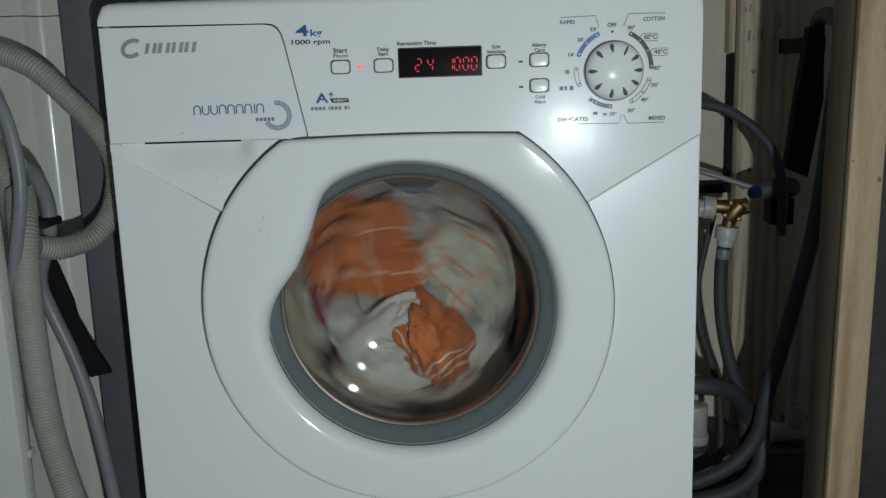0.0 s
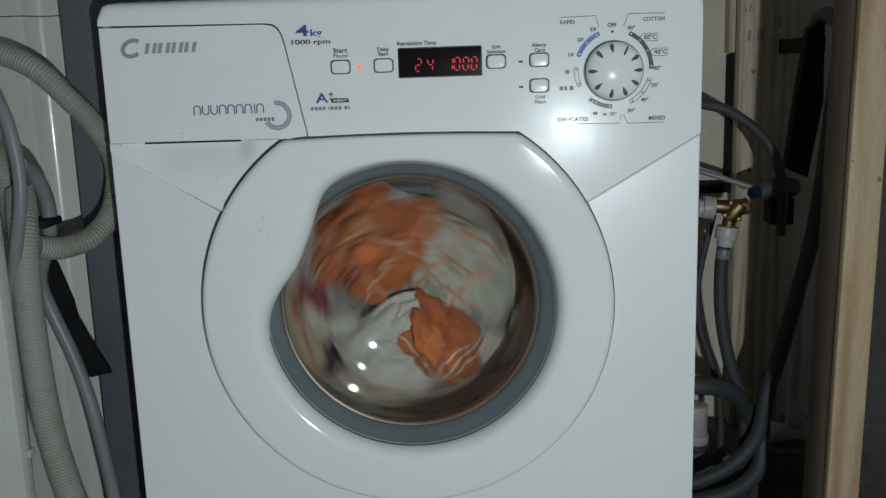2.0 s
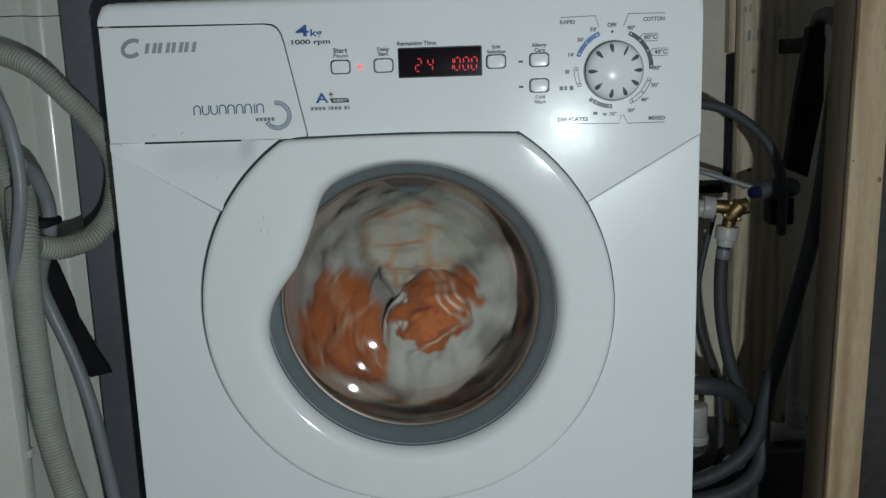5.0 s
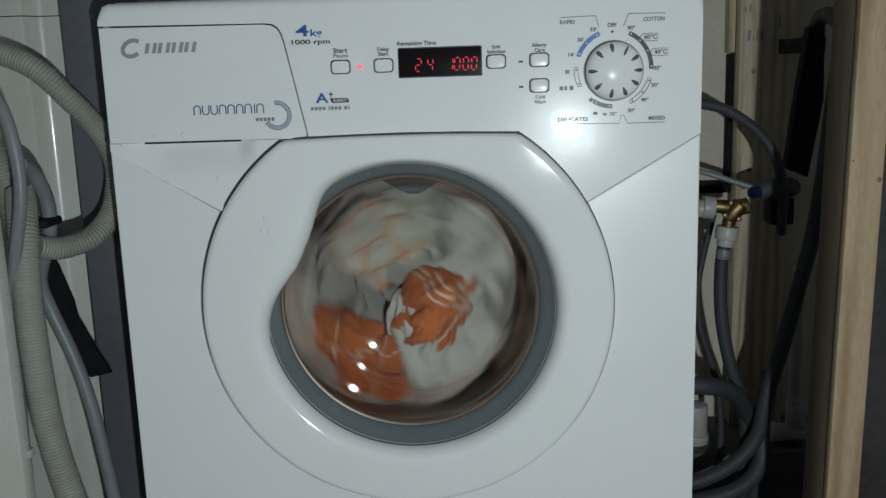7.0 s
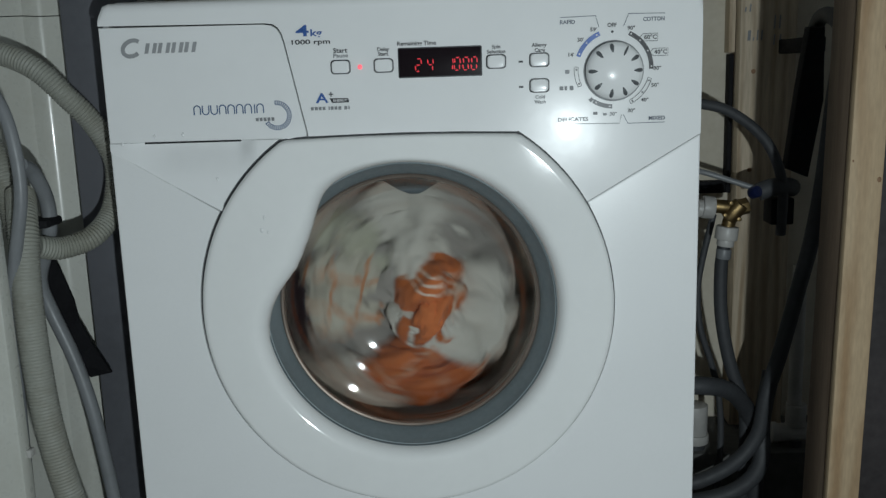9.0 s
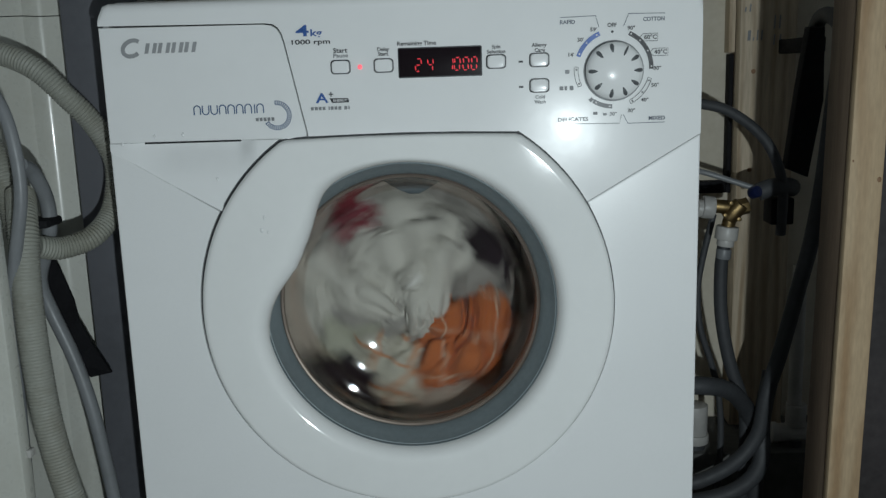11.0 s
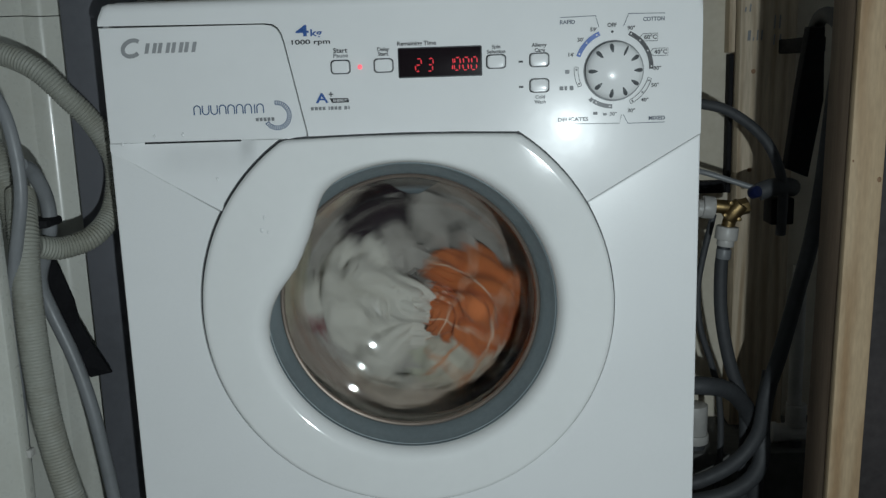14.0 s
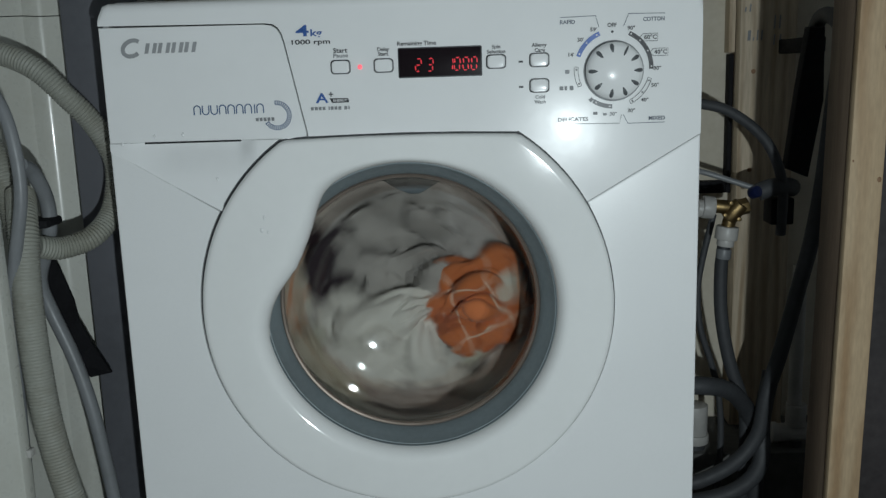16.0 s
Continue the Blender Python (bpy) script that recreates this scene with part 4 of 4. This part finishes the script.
    hp("tube", sweep([(-0.3330, -0.006, 0.4975), (-0.3315, 0.010, 0.490), (-0.3295, 0.025, 0.466), (-0.331, 0.03, 0.438), (-0.343, 0.038, 0.410), (-0.3540, 0.045, 0.382), (-0.349, 0.05, 0.352), (-0.333, 0.05, 0.306), (-0.321, 0.05, 0.257), (-0.313, 0.05, 0.203), (-0.307, 0.05, 0.146), (-0.302, 0.05, 0.05), (-0.300, 0.06, FLOOR + 0.008)], 0.0068, 14), PIPE, g2)
    st = part("black_strap", bmesh.new(), BLACK)
    bm = bmesh.new()
    rows = [((-0.380, 0.405), (-0.358, 0.414)), ((-0.380, 0.365), (-0.3505, 0.385)), ((-0.366, 0.325), (-0.3395, 0.355)), ((-0.357, 0.312), (-0.3335, 0.338)), ((-0.341, 0.292), (-0.3215, 0.312)), ((-0.3315, 0.274), (-0.3080, 0.280))]
    cells = []
    for i, (a, b) in enumerate(rows):
        y = 0.078 + 0.006 * math.sin(i * 1.3)
        cells.append([bm.verts.new((a[0], y, a[1])), bm.verts.new((b[0], y - 0.004, b[1])), bm.verts.new((b[0], y, b[1])), bm.verts.new((a[0], y + 0.004, a[1]))])
    for a, b in zip(cells, cells[1:]):
        for k in range(4):
            bm.faces.new((a[k], a[(k + 1) % 4], b[(k + 1) % 4], b[k]))
    bm.faces.new(cells[0])
    bm.faces.new(cells[-1][::-1])
    bmesh.ops.recalc_face_normals(bm, faces=bm.faces)
    bm.to_mesh(st.data)
    bm.free()
    tagged(st, "flat black rubber strap hanging behind the hoses", "strap")


# ---- right of the machine ----
def build_right():
    post = thing("wooden_post", "pale pine post with knots, close to the machine", "post", (0.40, 0.04, FLOOR))
    at = Matrix.Translation(-post.location)
    part("batten", box(bmesh.new(), 0.3775, 0.4065, 0.0, 0.010, FLOOR, 1.49, 0.0015, 2), PINE, post, "pale planed pine batten", at=at)
    # separate darker timber, so the post's side looks shaded
    part("shaded_post_side", box(bmesh.new(), 0.3780, 0.4060, 0.0103, 0.062, FLOOR, 1.49, 0.002, 2), SHADEPINE, post, "side of the post, its shade put into darker pine", at=at)
    for x, z, r in ((0.4035, 0.575, 0.0058), (0.4030, 0.464, 0.0026), (0.3800, 0.480, 0.0012)):
        bm = bmesh.new()
        bmesh.ops.create_uvsphere(bm, u_segments=16, v_segments=8, radius=1, matrix=Matrix.LocRotScale((x, 0.0004, z), None, (r * 0.8, 0.0009, r)))
        part("knot", bm, KNOT, post, "dark knot in the wood", at=at)
    post.matrix_basis = pose(0.3955, 0.04, FLOOR, 0, 0.90, 0)
    stud = thing("wall_stud", "old pine board with a stamped mark on the back wall", "board", (0.45, 0.45, FLOOR))
    at = Matrix.Translation(-stud.location)
    part("timber", box(bmesh.new(), 0.4065, 0.4790, 0.430, 0.4695, 0.067, 1.49, 0.002), OLDPINE, stud, at=at)
    for x, z, h in ((0.4115, 0.592, 0.013), (0.4095, 0.592, 0.013), (0.4160, 0.592, 0.004), (0.4210, 0.592, 0.013), (0.4265, 0.592, 0.013), (0.405, 0.628, 0.006), (0.411, 0.628, 0.010),
                    (0.4425, 0.606, 0.017), (0.4490, 0.606, 0.017), (0.4425, 0.586, 0.013), (0.4500, 0.586, 0.013)):
        part("stamped_bar", slab([(x + 0.006, z), (x + 0.0068, z + h), (x + 0.0086, z + h), (x + 0.0078, z)], 0.4290, 0.4294), INK["g"], stud, smooth=False, at=at)
    for x, z in ((0.4245, 0.553), (0.4235, 0.425)):
        part("knot", lathe([(0.0030, 0.4290), (0.0, 0.4288)], (x, z), 14), KNOT, stud, at=at)
    lath = thing("wooden_lath", "short pine lath above a dark strip on the wall", "lath", (0.39, 0.46, 0.58))
    at = Matrix.Translation(-lath.location)
    part("timber", box(bmesh.new(), 0.3970, 0.4055, 0.448, 0.4695, 0.578, 0.90, 0.001), OLDPINE, lath, at=at)
    part("dark_strip", box(bmesh.new(), 0.3995, 0.4055, 0.452, 0.4695, 0.392, 0.576, 0.001), BLACK, lath, "dark strip", at=at)
    part("dark_strip", box(bmesh.new(), 0.350, 0.3990, 0.452, 0.4695, 0.392, 0.408, 0.001), BLACK, lath, "dark strip", at=at)
    # added board: darkens the edge beside the post and blocks the lamp behind
    dark = thing("shade_board", "dark board added behind the pine post to block the lamp", "board", (0.60, 0.07, FLOOR))
    part("timber", box(bmesh.new(), 0.4080, 0.80, 0.0640, 0.084, FLOOR, 1.49, 0.002), material("shade_board_brown", (0.045, 0.038, 0.039), 0.7, vary=0.25, scale=8, fine=120, bump=0.1), dark, at=Matrix.Translation(-dark.location))

    def hose(name, label, pts, r, mat, ribs=0.0):
        ob = thing(name, label, "hose", pts[-1])
        part("tube", sweep(pts, r, 14, ribs=ribs, depth=0.0005 if ribs else 0), mat, ob, at=Matrix.Translation(-Vector(pts[-1])))
        return ob
    hose("supply_hose", "dark grey rubber hose arching from behind the machine", [(0.26, 0.32, 0.505), (0.310, 0.3, 0.519), (0.333, 0.3, 0.518), (0.359, 0.3, 0.510), (0.390, 0.3, 0.488), (0.412, 0.3, 0.460), (0.425, 0.3, 0.418), (0.428, 0.31, 0.36)], 0.0062, DARKHOSE)
    hose("thin_hose", "thin grey hose reaching a tap", [(0.26, 0.32, 0.455), (0.312, 0.3, 0.443), (0.335, 0.3, 0.438), (0.388, 0.29, 0.420)], 0.0034, PIPE)
    hose("braided_hose", "grey hose hanging below the brass tap", [(0.354, 0.28, 0.364), (0.350, 0.28, 0.323), (0.352, 0.28, 0.268), (0.363, 0.28, 0.211), (0.379, 0.28, 0.164), (0.385, 0.28, 0.131), (0.384, 0.28, 0.05), (0.380, 0.29, FLOOR + 0.008)], 0.0078, DARKHOSE)
    bh = bpy.data.objects["braided_hose"]
    part("ferrule", cylinder(bmesh.new(), (0.3525, 0.28, 0.344), (0.1, 0, 1), 0.0088, 0.012, 18, 0.001), PIPE, bh, "crimped grey ferrule", at=Matrix.Translation(-bh.location))
    # dark tube put in for the slanting shadow on the wall
    hose("thin_hose", "thin dark tube standing in for a diagonal shadow on the wall", [(0.350, 0.32, 0.385), (0.338, 0.32, 0.330), (0.333, 0.32, 0.29), (0.337, 0.32, 0.242), (0.351, 0.32, 0.198), (0.362, 0.32, 0.153), (0.366, 0.32, 0.084), (0.36, 0.32, FLOOR + 0.004)], 0.0040, DARKHOSE)
    hose("drain_hose", "thick grey hose bent behind the machine", [(0.262, 0.22, 0.204), (0.310, 0.21, 0.206), (0.345, 0.23, 0.194), (0.372, 0.26, 0.168), (0.392, 0.28, 0.130), (0.40, 0.285, 0.05), (0.40, 0.29, FLOOR + 0.011)], 0.0105, DARKHOSE)
    hose("waste_hose", "long dark grey hose looped over a bracket", [(0.262, 0.26, 0.060), (0.291, 0.25, 0.066), (0.325, 0.25, 0.071), (0.364, 0.25, 0.093), (0.390, 0.25, 0.128), (0.399, 0.25, 0.178), (0.414, 0.25, 0.233), (0.431, 0.25, 0.308), (0.444, 0.25, 0.367), (0.4530, 0.25, 0.432),
                         (0.4605, 0.25, 0.520), (0.4665, 0.25, 0.590), (0.4660, 0.278, 0.612), (0.4660, 0.318, 0.612), (0.4660, 0.342, 0.58), (0.4650, 0.345, 0.53)], 0.0090, DARKHOSE)
    hose("waste_hose", "dark grey hose lying in a loop near the floor", [(0.262, 0.26, 0.036), (0.291, 0.25, 0.042), (0.332, 0.25, 0.046), (0.372, 0.25, 0.061), (0.395, 0.25, 0.092), (0.399, 0.262, 0.142), (0.41, 0.27, 0.20)], 0.0100, DARKHOSE)
    pl = thing("black_cover", "long black plastic cover hanging on the wall", "cover", (0.44, 0.32, 0.43))
    part("plate", slab([(0.4490, 0.603), (0.4680, 0.602), (0.4700, 0.518), (0.4560, 0.429), (0.4290, 0.440), (0.4400, 0.538)], 0.302, 0.318, 0.004), BLACK, pl, at=Matrix.Translation(-pl.location))
    br = thing("wall_bracket", "small black bracket screwed to the wall", "bracket", (0.46, 0.5, 0.58))
    part("arm", box(bmesh.new(), 0.452, 0.475, 0.319, 0.42, 0.574, 0.592, 0.002), BLACK, br, at=Matrix.Translation(-br.location))
    part("screw", cylinder(bmesh.new(), (0.459, 0.3185, 0.583), (0, 1, 0), 0.004, 0.003, 14), OLDPINE, br, "rusty screw", at=Matrix.Translation(-br.location))
    ledge = part("concrete_ledge", box(bmesh.new(), 0.262, 0.82, 0.338, 0.4695, FLOOR, 0.066, 0.004), CONCRETE)
    tagged(ledge, "rough dark concrete ledge along the wall", "ledge", kind="structure")
    # white waste pipe with a tee
    pv = thing("waste_pipe", "white plastic waste pipe with a tee joint", "pipe", (0.4738, 0.36, 0.066))
    at = Matrix.Translation(-pv.location)
    part("riser", cylinder(bmesh.new(), (0.4712, 0.36, 0.215), (0, 0, 1), 0.0088, 0.19, 24), PVC, pv, at=at)
    part("socket", cylinder(bmesh.new(), (0.4738, 0.36, 0.109), (0, 0, 1), 0.0130, 0.030, 24, 0.001), PVC, pv, at=at)
    part("tee", cylinder(bmesh.new(), (0.4680, 0.36, 0.0852), (1, 0, 0), 0.0120, 0.044, 24, 0.001), PVC, pv, at=at)
    part("collar", cylinder(bmesh.new(), (0.4455, 0.36, 0.0852), (1, 0, 0), 0.0138, 0.008, 24, 0.001), PVC, pv, at=at)
    part("stub", cylinder(bmesh.new(), (0.4738, 0.36, 0.0705), (0, 0, 1), 0.0090, 0.009, 24), DARKHOSE, pv, at=at)
    p2 = thing("pipe_socket", "white plastic pipe end beside the machine", "pipe", (0.342, 0.36, 0.066))
    at = Matrix.Translation(-p2.location)
    part("sleeve", cylinder(bmesh.new(), (0.342, 0.36, 0.106), (0, 0, 1), 0.0168, 0.040, 28, 0.001), PVC, p2, at=at)
    part("collar", cylinder(bmesh.new(), (0.342, 0.36, 0.080), (0, 0, 1), 0.0185, 0.012, 28, 0.001), PVC, p2, at=at)
    part("stub", cylinder(bmesh.new(), (0.342, 0.36, 0.0705), (0, 0, 1), 0.0140, 0.009, 24), DARKHOSE, p2, at=at)
    # brass tap
    tap = thing("water_tap", "brass tap with white plastic hose nuts and a blue cap", "tap", (0.357, 0.28, 0.397))
    at = Matrix.Translation(-tap.location)
    bm = bmesh.new()
    cylinder(bm, (0.352, 0.28, 0.400), (1, 0, -0.12), 0.0082, 0.034, 20, 0.0015)
    cylinder(bm, (0.371, 0.28, 0.399), (1, 0, 0.25), 0.0098, 0.018, 6, 0.0012)
    cylinder(bm, (0.359, 0.28, 0.386), (0.25, 0, 1), 0.0078, 0.028, 20, 0.0015)
    cylinder(bm, (0.363, 0.277, 0.395), (0.6, -0.2, 0.8), 0.0100, 0.024, 16, 0.002)
    part("body", bm, BRASS, tap, "worn brass tap body", at=at)
    for x, z in ((0.350, 0.392), (0.366, 0.387), (0.3565, 0.406)):
        part("screw", cylinder(bmesh.new(), (x, 0.2685, z), (0, 1, 0), 0.0026, 0.006, 12, 0.0005), BRASS, tap, at=at)
    bm = bmesh.new()
    cylinder(bm, (0.333, 0.28, 0.400), (1, 0, -0.12), 0.0135, 0.014, 12, 0.0015)
    cylinder(bm, (0.326, 0.28, 0.3985), (1, 0, -0.12), 0.0105, 0.012, 20, 0.001)
    part("nut", bm, PVC, tap, "white plastic nut", at=at)
    bm = bmesh.new()
    cylinder(bm, (0.3555, 0.28, 0.369), (0.12, 0, 1), 0.0135, 0.016, 12, 0.0015)
    cylinder(bm, (0.3545, 0.28, 0.359), (0.12, 0, 1), 0.0100, 0.012, 20, 0.001)
    part("nut", bm, PVC, tap, "white plastic nut", at=at)
    part("cap", cylinder(bmesh.new(), (0.388, 0.285, 0.4155), (0.5, -1, 0.4), 0.0072, 0.012, 16, 0.002), BLUECAP, tap, "dark blue plastic cap", at=at)
    jb = part("junction_box", box(bmesh.new(), 0.4145, 0.4420, 0.306, 0.337, 0.372, 0.404, 0.002), BLACK)
    tagged(jb, "small black plastic box under the pipe elbow", "box")
    el = thing("pipe_elbow", "dark grey pipe elbow beside the tap", "pipe", (0.42, 0.30, 0.416))
    part("bend", sweep([(0.396, 0.30, 0.413), (0.410, 0.30, 0.418), (0.424, 0.303, 0.419), (0.434, 0.31, 0.418), (0.442, 0.318, 0.415)], 0.0108, 16), DARKHOSE, el, at=Matrix.Translation(-el.location))


setting()
MACHINE, DRUM = build_machine()
LAUNDRY = build_laundry()
build_left()
build_right()

# ---- what moves ----
RATE = 384.0            # the load's turn, degrees a second, counterclockwise from the front
AXIS = (-0.012, 0.326)  # the middle of the visible load, x and z


def motions():
    times = [k / 10 for k in range(161)]
    rest = DRUM.matrix_basis.copy()
    walk(DRUM, [(t, rest @ pose(0, 0, 0, 0, -RATE * t, 0)) for t in times])

    def drift(t, early, middle, late):
        """A value for each of the three stretches of the wash, eased from one to the next."""
        s = lambda a, b: (lambda k: k * k * (3 - 2 * k))(max(0.0, min(1.0, (t - a) / (b - a))))
        return early + (middle - early) * s(4.2, 6.3) + (late - middle) * s(9.2, 11.3)

    def lead(t):
        """In the first seconds the load runs ahead of its later beat."""
        return float(np.interp(t, (0.0, 1.0, 1.5, 2.0, 3.0, 4.5), (60, 52, 50, 14, 12, 0)))

    def place(x, z, depth, spin):
        return pose(AXIS[0] + 0.00138 * x, depth, AXIS[1] - 0.00141 * z, 0, -spin, 0)

    # loads that ride round: the angle at the start, the radius and the middle of the round for each stretch
    rounds = {"white": ((170, 132, 190), (45, 42, 42), (6, 4), 0.152), "second": ((248, 226, 255), (56, 58, 58), (2, 2), 0.172),
              "check": ((347, 311, 343), (48, 60, 56), (6, 4), 0.150),
              "red": ((122, 81, 220), (74, 70, 76), (0, 0), 0.172), "plum": ((150, 115, 128), (74, 78, 74), (0, 0), (0.165, 0.205, 0.165)),
              "grey": ((30, 60, 20), (62, 66, 66), (0, 0), 0.185), "pale": ((310, 280, 312), (60, 62, 62), (0, 0), 0.180)}
    for key, (angles, radii, (mx, mz), depth) in rounds.items():
        rows = []
        for t in times:
            a = RATE * t + drift(t, *angles) + lead(t)
            r = drift(t, *radii)
            rows.append((t, place(mx + r * math.cos(radians(a)), mz - r * math.sin(radians(a)), drift(t, *depth) if isinstance(depth, tuple) else depth, a)))
        walk(LAUNDRY[key], rows)
    walk(LAUNDRY["heap"], [(t, pose(-0.002, 0.216, 0.354, 0, -RATE * t, 0)) for t in times])

    for k in range(8):
        walk(LAUNDRY["wall", k], [(t, pose(-0.001, 0.134, 0.357, 0, -RATE * t - 45 * k - 20, 0) @ pose(0.150, 0, 0)) for t in times])

    # the orange towel: its own round, by tenths of a second
    towel = [
        (0.0, -38, -44), (0.1, -62, -14), (0.2, -60, 31), (0.3, -12, 51), (0.4, 42, 12), (0.5, 42, -8), (0.6, 44, 0), (0.7, 53, -29), (0.8, 27, -44), (0.9, 4, -45),
        (1.0, -34, -44), (1.1, -42, 0), (1.2, -40, 30), (1.3, -4, 48), (1.4, 26, 35), (1.5, 48, 15), (1.6, 62, -9), (1.7, 56, -39), (1.8, 41, -44), (1.9, 18, -50),
        (2.0, -23, -45), (2.1, -45, -10), (2.2, -50, 26), (2.3, -5, 50), (2.4, 27, 35), (2.5, 49, 30), (2.6, 62, 0), (2.7, 58, -30), (2.8, 42, -40), (2.9, 4, -42),
        (3.0, -34, -25), (3.1, -50, 8), (3.2, -36, 44), (3.3, 12, 41), (3.4, 46, 31), (3.5, 50, 16), (3.6, 60, -10), (3.7, 44, -38), (3.8, 21, -50), (3.9, -12, -42),
        (4.0, -43, -9), (4.1, -46, 31), (4.2, 6, 52), (4.3, 38, 40), (4.4, 55, 14), (4.5, 58, -12), (4.6, 46, -34), (4.7, 24, -45), (4.8, -8, -42), (4.9, -42, -14),
        (5.0, -46, 28), (5.1, -6, 52), (5.2, 32, 42), (5.3, 52, 22), (5.4, 60, -6), (5.5, 50, -30), (5.6, 32, -44), (5.7, 2, -43), (5.8, -36, -22), (5.9, -48, 20),
        (6.0, -20, 50), (6.1, 20, 48), (6.2, 42, 36), (6.3, 53, 26), (6.4, 60, 7), (6.5, 54, -14), (6.6, 36, -29), (6.7, 13, -39), (6.8, -23, -34), (6.9, -46, 11),
        (7.0, -40, 43), (7.1, 8, 54), (7.2, 40, 46), (7.3, 54, 31), (7.4, 62, 6), (7.5, 58, -19), (7.6, 42, -37), (7.7, 9, -42), (7.8, -42, -14), (7.9, -42, 36),
        (8.0, -16, 54), (8.1, 19, 54), (8.2, 46, 36), (8.3, 60, 16), (8.4, 57, -4), (8.5, 49, -27), (8.6, 24, -38), (8.7, -30, -27), (8.8, -48, 21), (8.9, -34, 48),
        (9.0, 9, 54), (9.1, 41, 44), (9.2, 52, 26), (9.3, 57, 4), (9.4, 50, -20), (9.5, 34, -38), (9.6, 4, -40), (9.7, -36, -18), (9.8, -46, 22), (9.9, -14, 50),
        (10.0, 24, 46), (10.1, 46, 30), (10.2, 54, 8), (10.3, 50, -16), (10.4, 36, -34), (10.5, 8, -38), (10.6, -32, -22), (10.7, -46, 18), (10.8, -20, 48), (10.9, 18, 48),
        (11.0, 42, 34), (11.1, 53, 12), (11.2, 53, -12), (11.3, 47, -33), (11.4, 21, -44), (11.5, -12, -34), (11.6, -46, 6), (11.7, -31, 36), (11.8, -6, 46), (11.9, 31, 41),
        (12.0, 47, 31), (12.1, 49, 11), (12.2, 51, -9), (12.3, 38, -29), (12.4, 10, -34), (12.5, -33, -12), (12.6, -42, 36), (12.7, -7, 50), (12.8, 24, 46), (12.9, 47, 31),
        (13.0, 51, 16), (13.1, 48, -4), (13.2, 44, -29), (13.3, 17, -34), (13.4, -29, -22), (13.5, -42, 21), (13.6, -13, 50), (13.7, 12, 50), (13.8, 44, 39), (13.9, 56, 16),
        (14.0, 52, 1), (14.1, 44, -24), (14.2, 28, -34), (14.3, -7, -33), (14.4, -38, -4), (14.5, -31, 31), (14.6, -4, 46), (14.7, 28, 41), (14.8, 47, 30), (14.9, 53, 6),
        (15.0, 51, -14), (15.1, 41, -26), (15.2, 14, -34), (15.3, -25, -22), (15.4, -37, 26), (15.5, -12, 48), (15.6, 24, 44), (15.7, 48, 36), (15.8, 55, 18), (15.9, 57, 6), (16.0, 56, 0)]
    walk(LAUNDRY["orange"], [(t, place(x, z, 0.141, RATE * t)) for t, x, z in towel])

    # the striped cloth swings about a point beside the middle; first by where its striped end points
    tips = [(27, 41), (33, 36), (41, 26), (48, 1), (42, -29), (20, -36), (-14, -2), (-22, 23), (-8, 50), (10, 48), (30, 43), (48, 35), (47, 7), (44, -23), (16, -38),
            (-22, -23), (-23, 18), (-16, 36), (6, 51), (23, 46), (37, 43), (49, 23), (51, -2), (28, -22), (-3, -20), (-16, 10), (-9, 25), (3, 40), (17, 47), (29, 42),
            (46, 37), (48, 17), (35, -3), (17, -16), (-9, -7), (-22, 26), (-8, 38), (9, 48), (26, 53), (33, 38), (42, 25), (44, 10), (21, -12)]
    hx, hz = 8, 6
    rows, turned = [], 0.0
    for k, (x, z) in enumerate(tips):
        a = math.degrees(math.atan2(hz - z, x - hx))
        turned = a if k == 0 else turned + (a - turned + 180) % 360 - 180
        rows.append((k / 10, place(hx + 0.52 * (x - hx), hz + 0.52 * (z - hz), 0.131, turned)))
    beat = (0.0, 0.1, 0.2, 0.3, 0.4, 0.5, 0.6, 0.7, 0.8, 0.9, 1.0)
    for t in times[43:]:
        laps, p = divmod((t - 7.1) / 0.97, 1.0)
        x = float(np.interp(p, beat, (18, 10, -4, 4, 20, 27, 29, 26, 23, 21, 18)))
        z = float(np.interp(p, beat, (-8, -6, 12, 28, 28, 22, 12, 6, 3, 0, -8)))
        a = 360 * laps + float(np.interp(p, beat, (90, 135, 180, 225, 260, 290, 312, 340, 382, 415, 450)))
        a += 360 * round((turned - a) / 360)
        turned = a
        k = drift(t, 0, 0, 1)
        tx, tz = towel[round(t * 10)][1:]
        rows.append((t, place(x + (0.8 * tx - x) * k, z + (0.8 * tz - z) * k, drift(t, 0.131, 0.134, 0.160), a)))
    walk(LAUNDRY["sock"], rows)

    # the minutes tick over: segments of the last digit turn their lit or dark side out
    for ob, at, lit in FLIPS:
        a, b = (0, 180) if lit else (180, 360)
        walk(ob, [(0.0, at @ pose(0, 0, 0, a)), (11.4, at @ pose(0, 0, 0, a)), (11.4334, at @ pose(0, 0, 0, a + 60)), (11.4667, at @ pose(0, 0, 0, a + 120)),
                  (11.5, at @ pose(0, 0, 0, b)), (16.0, at @ pose(0, 0, 0, b))])


motions()
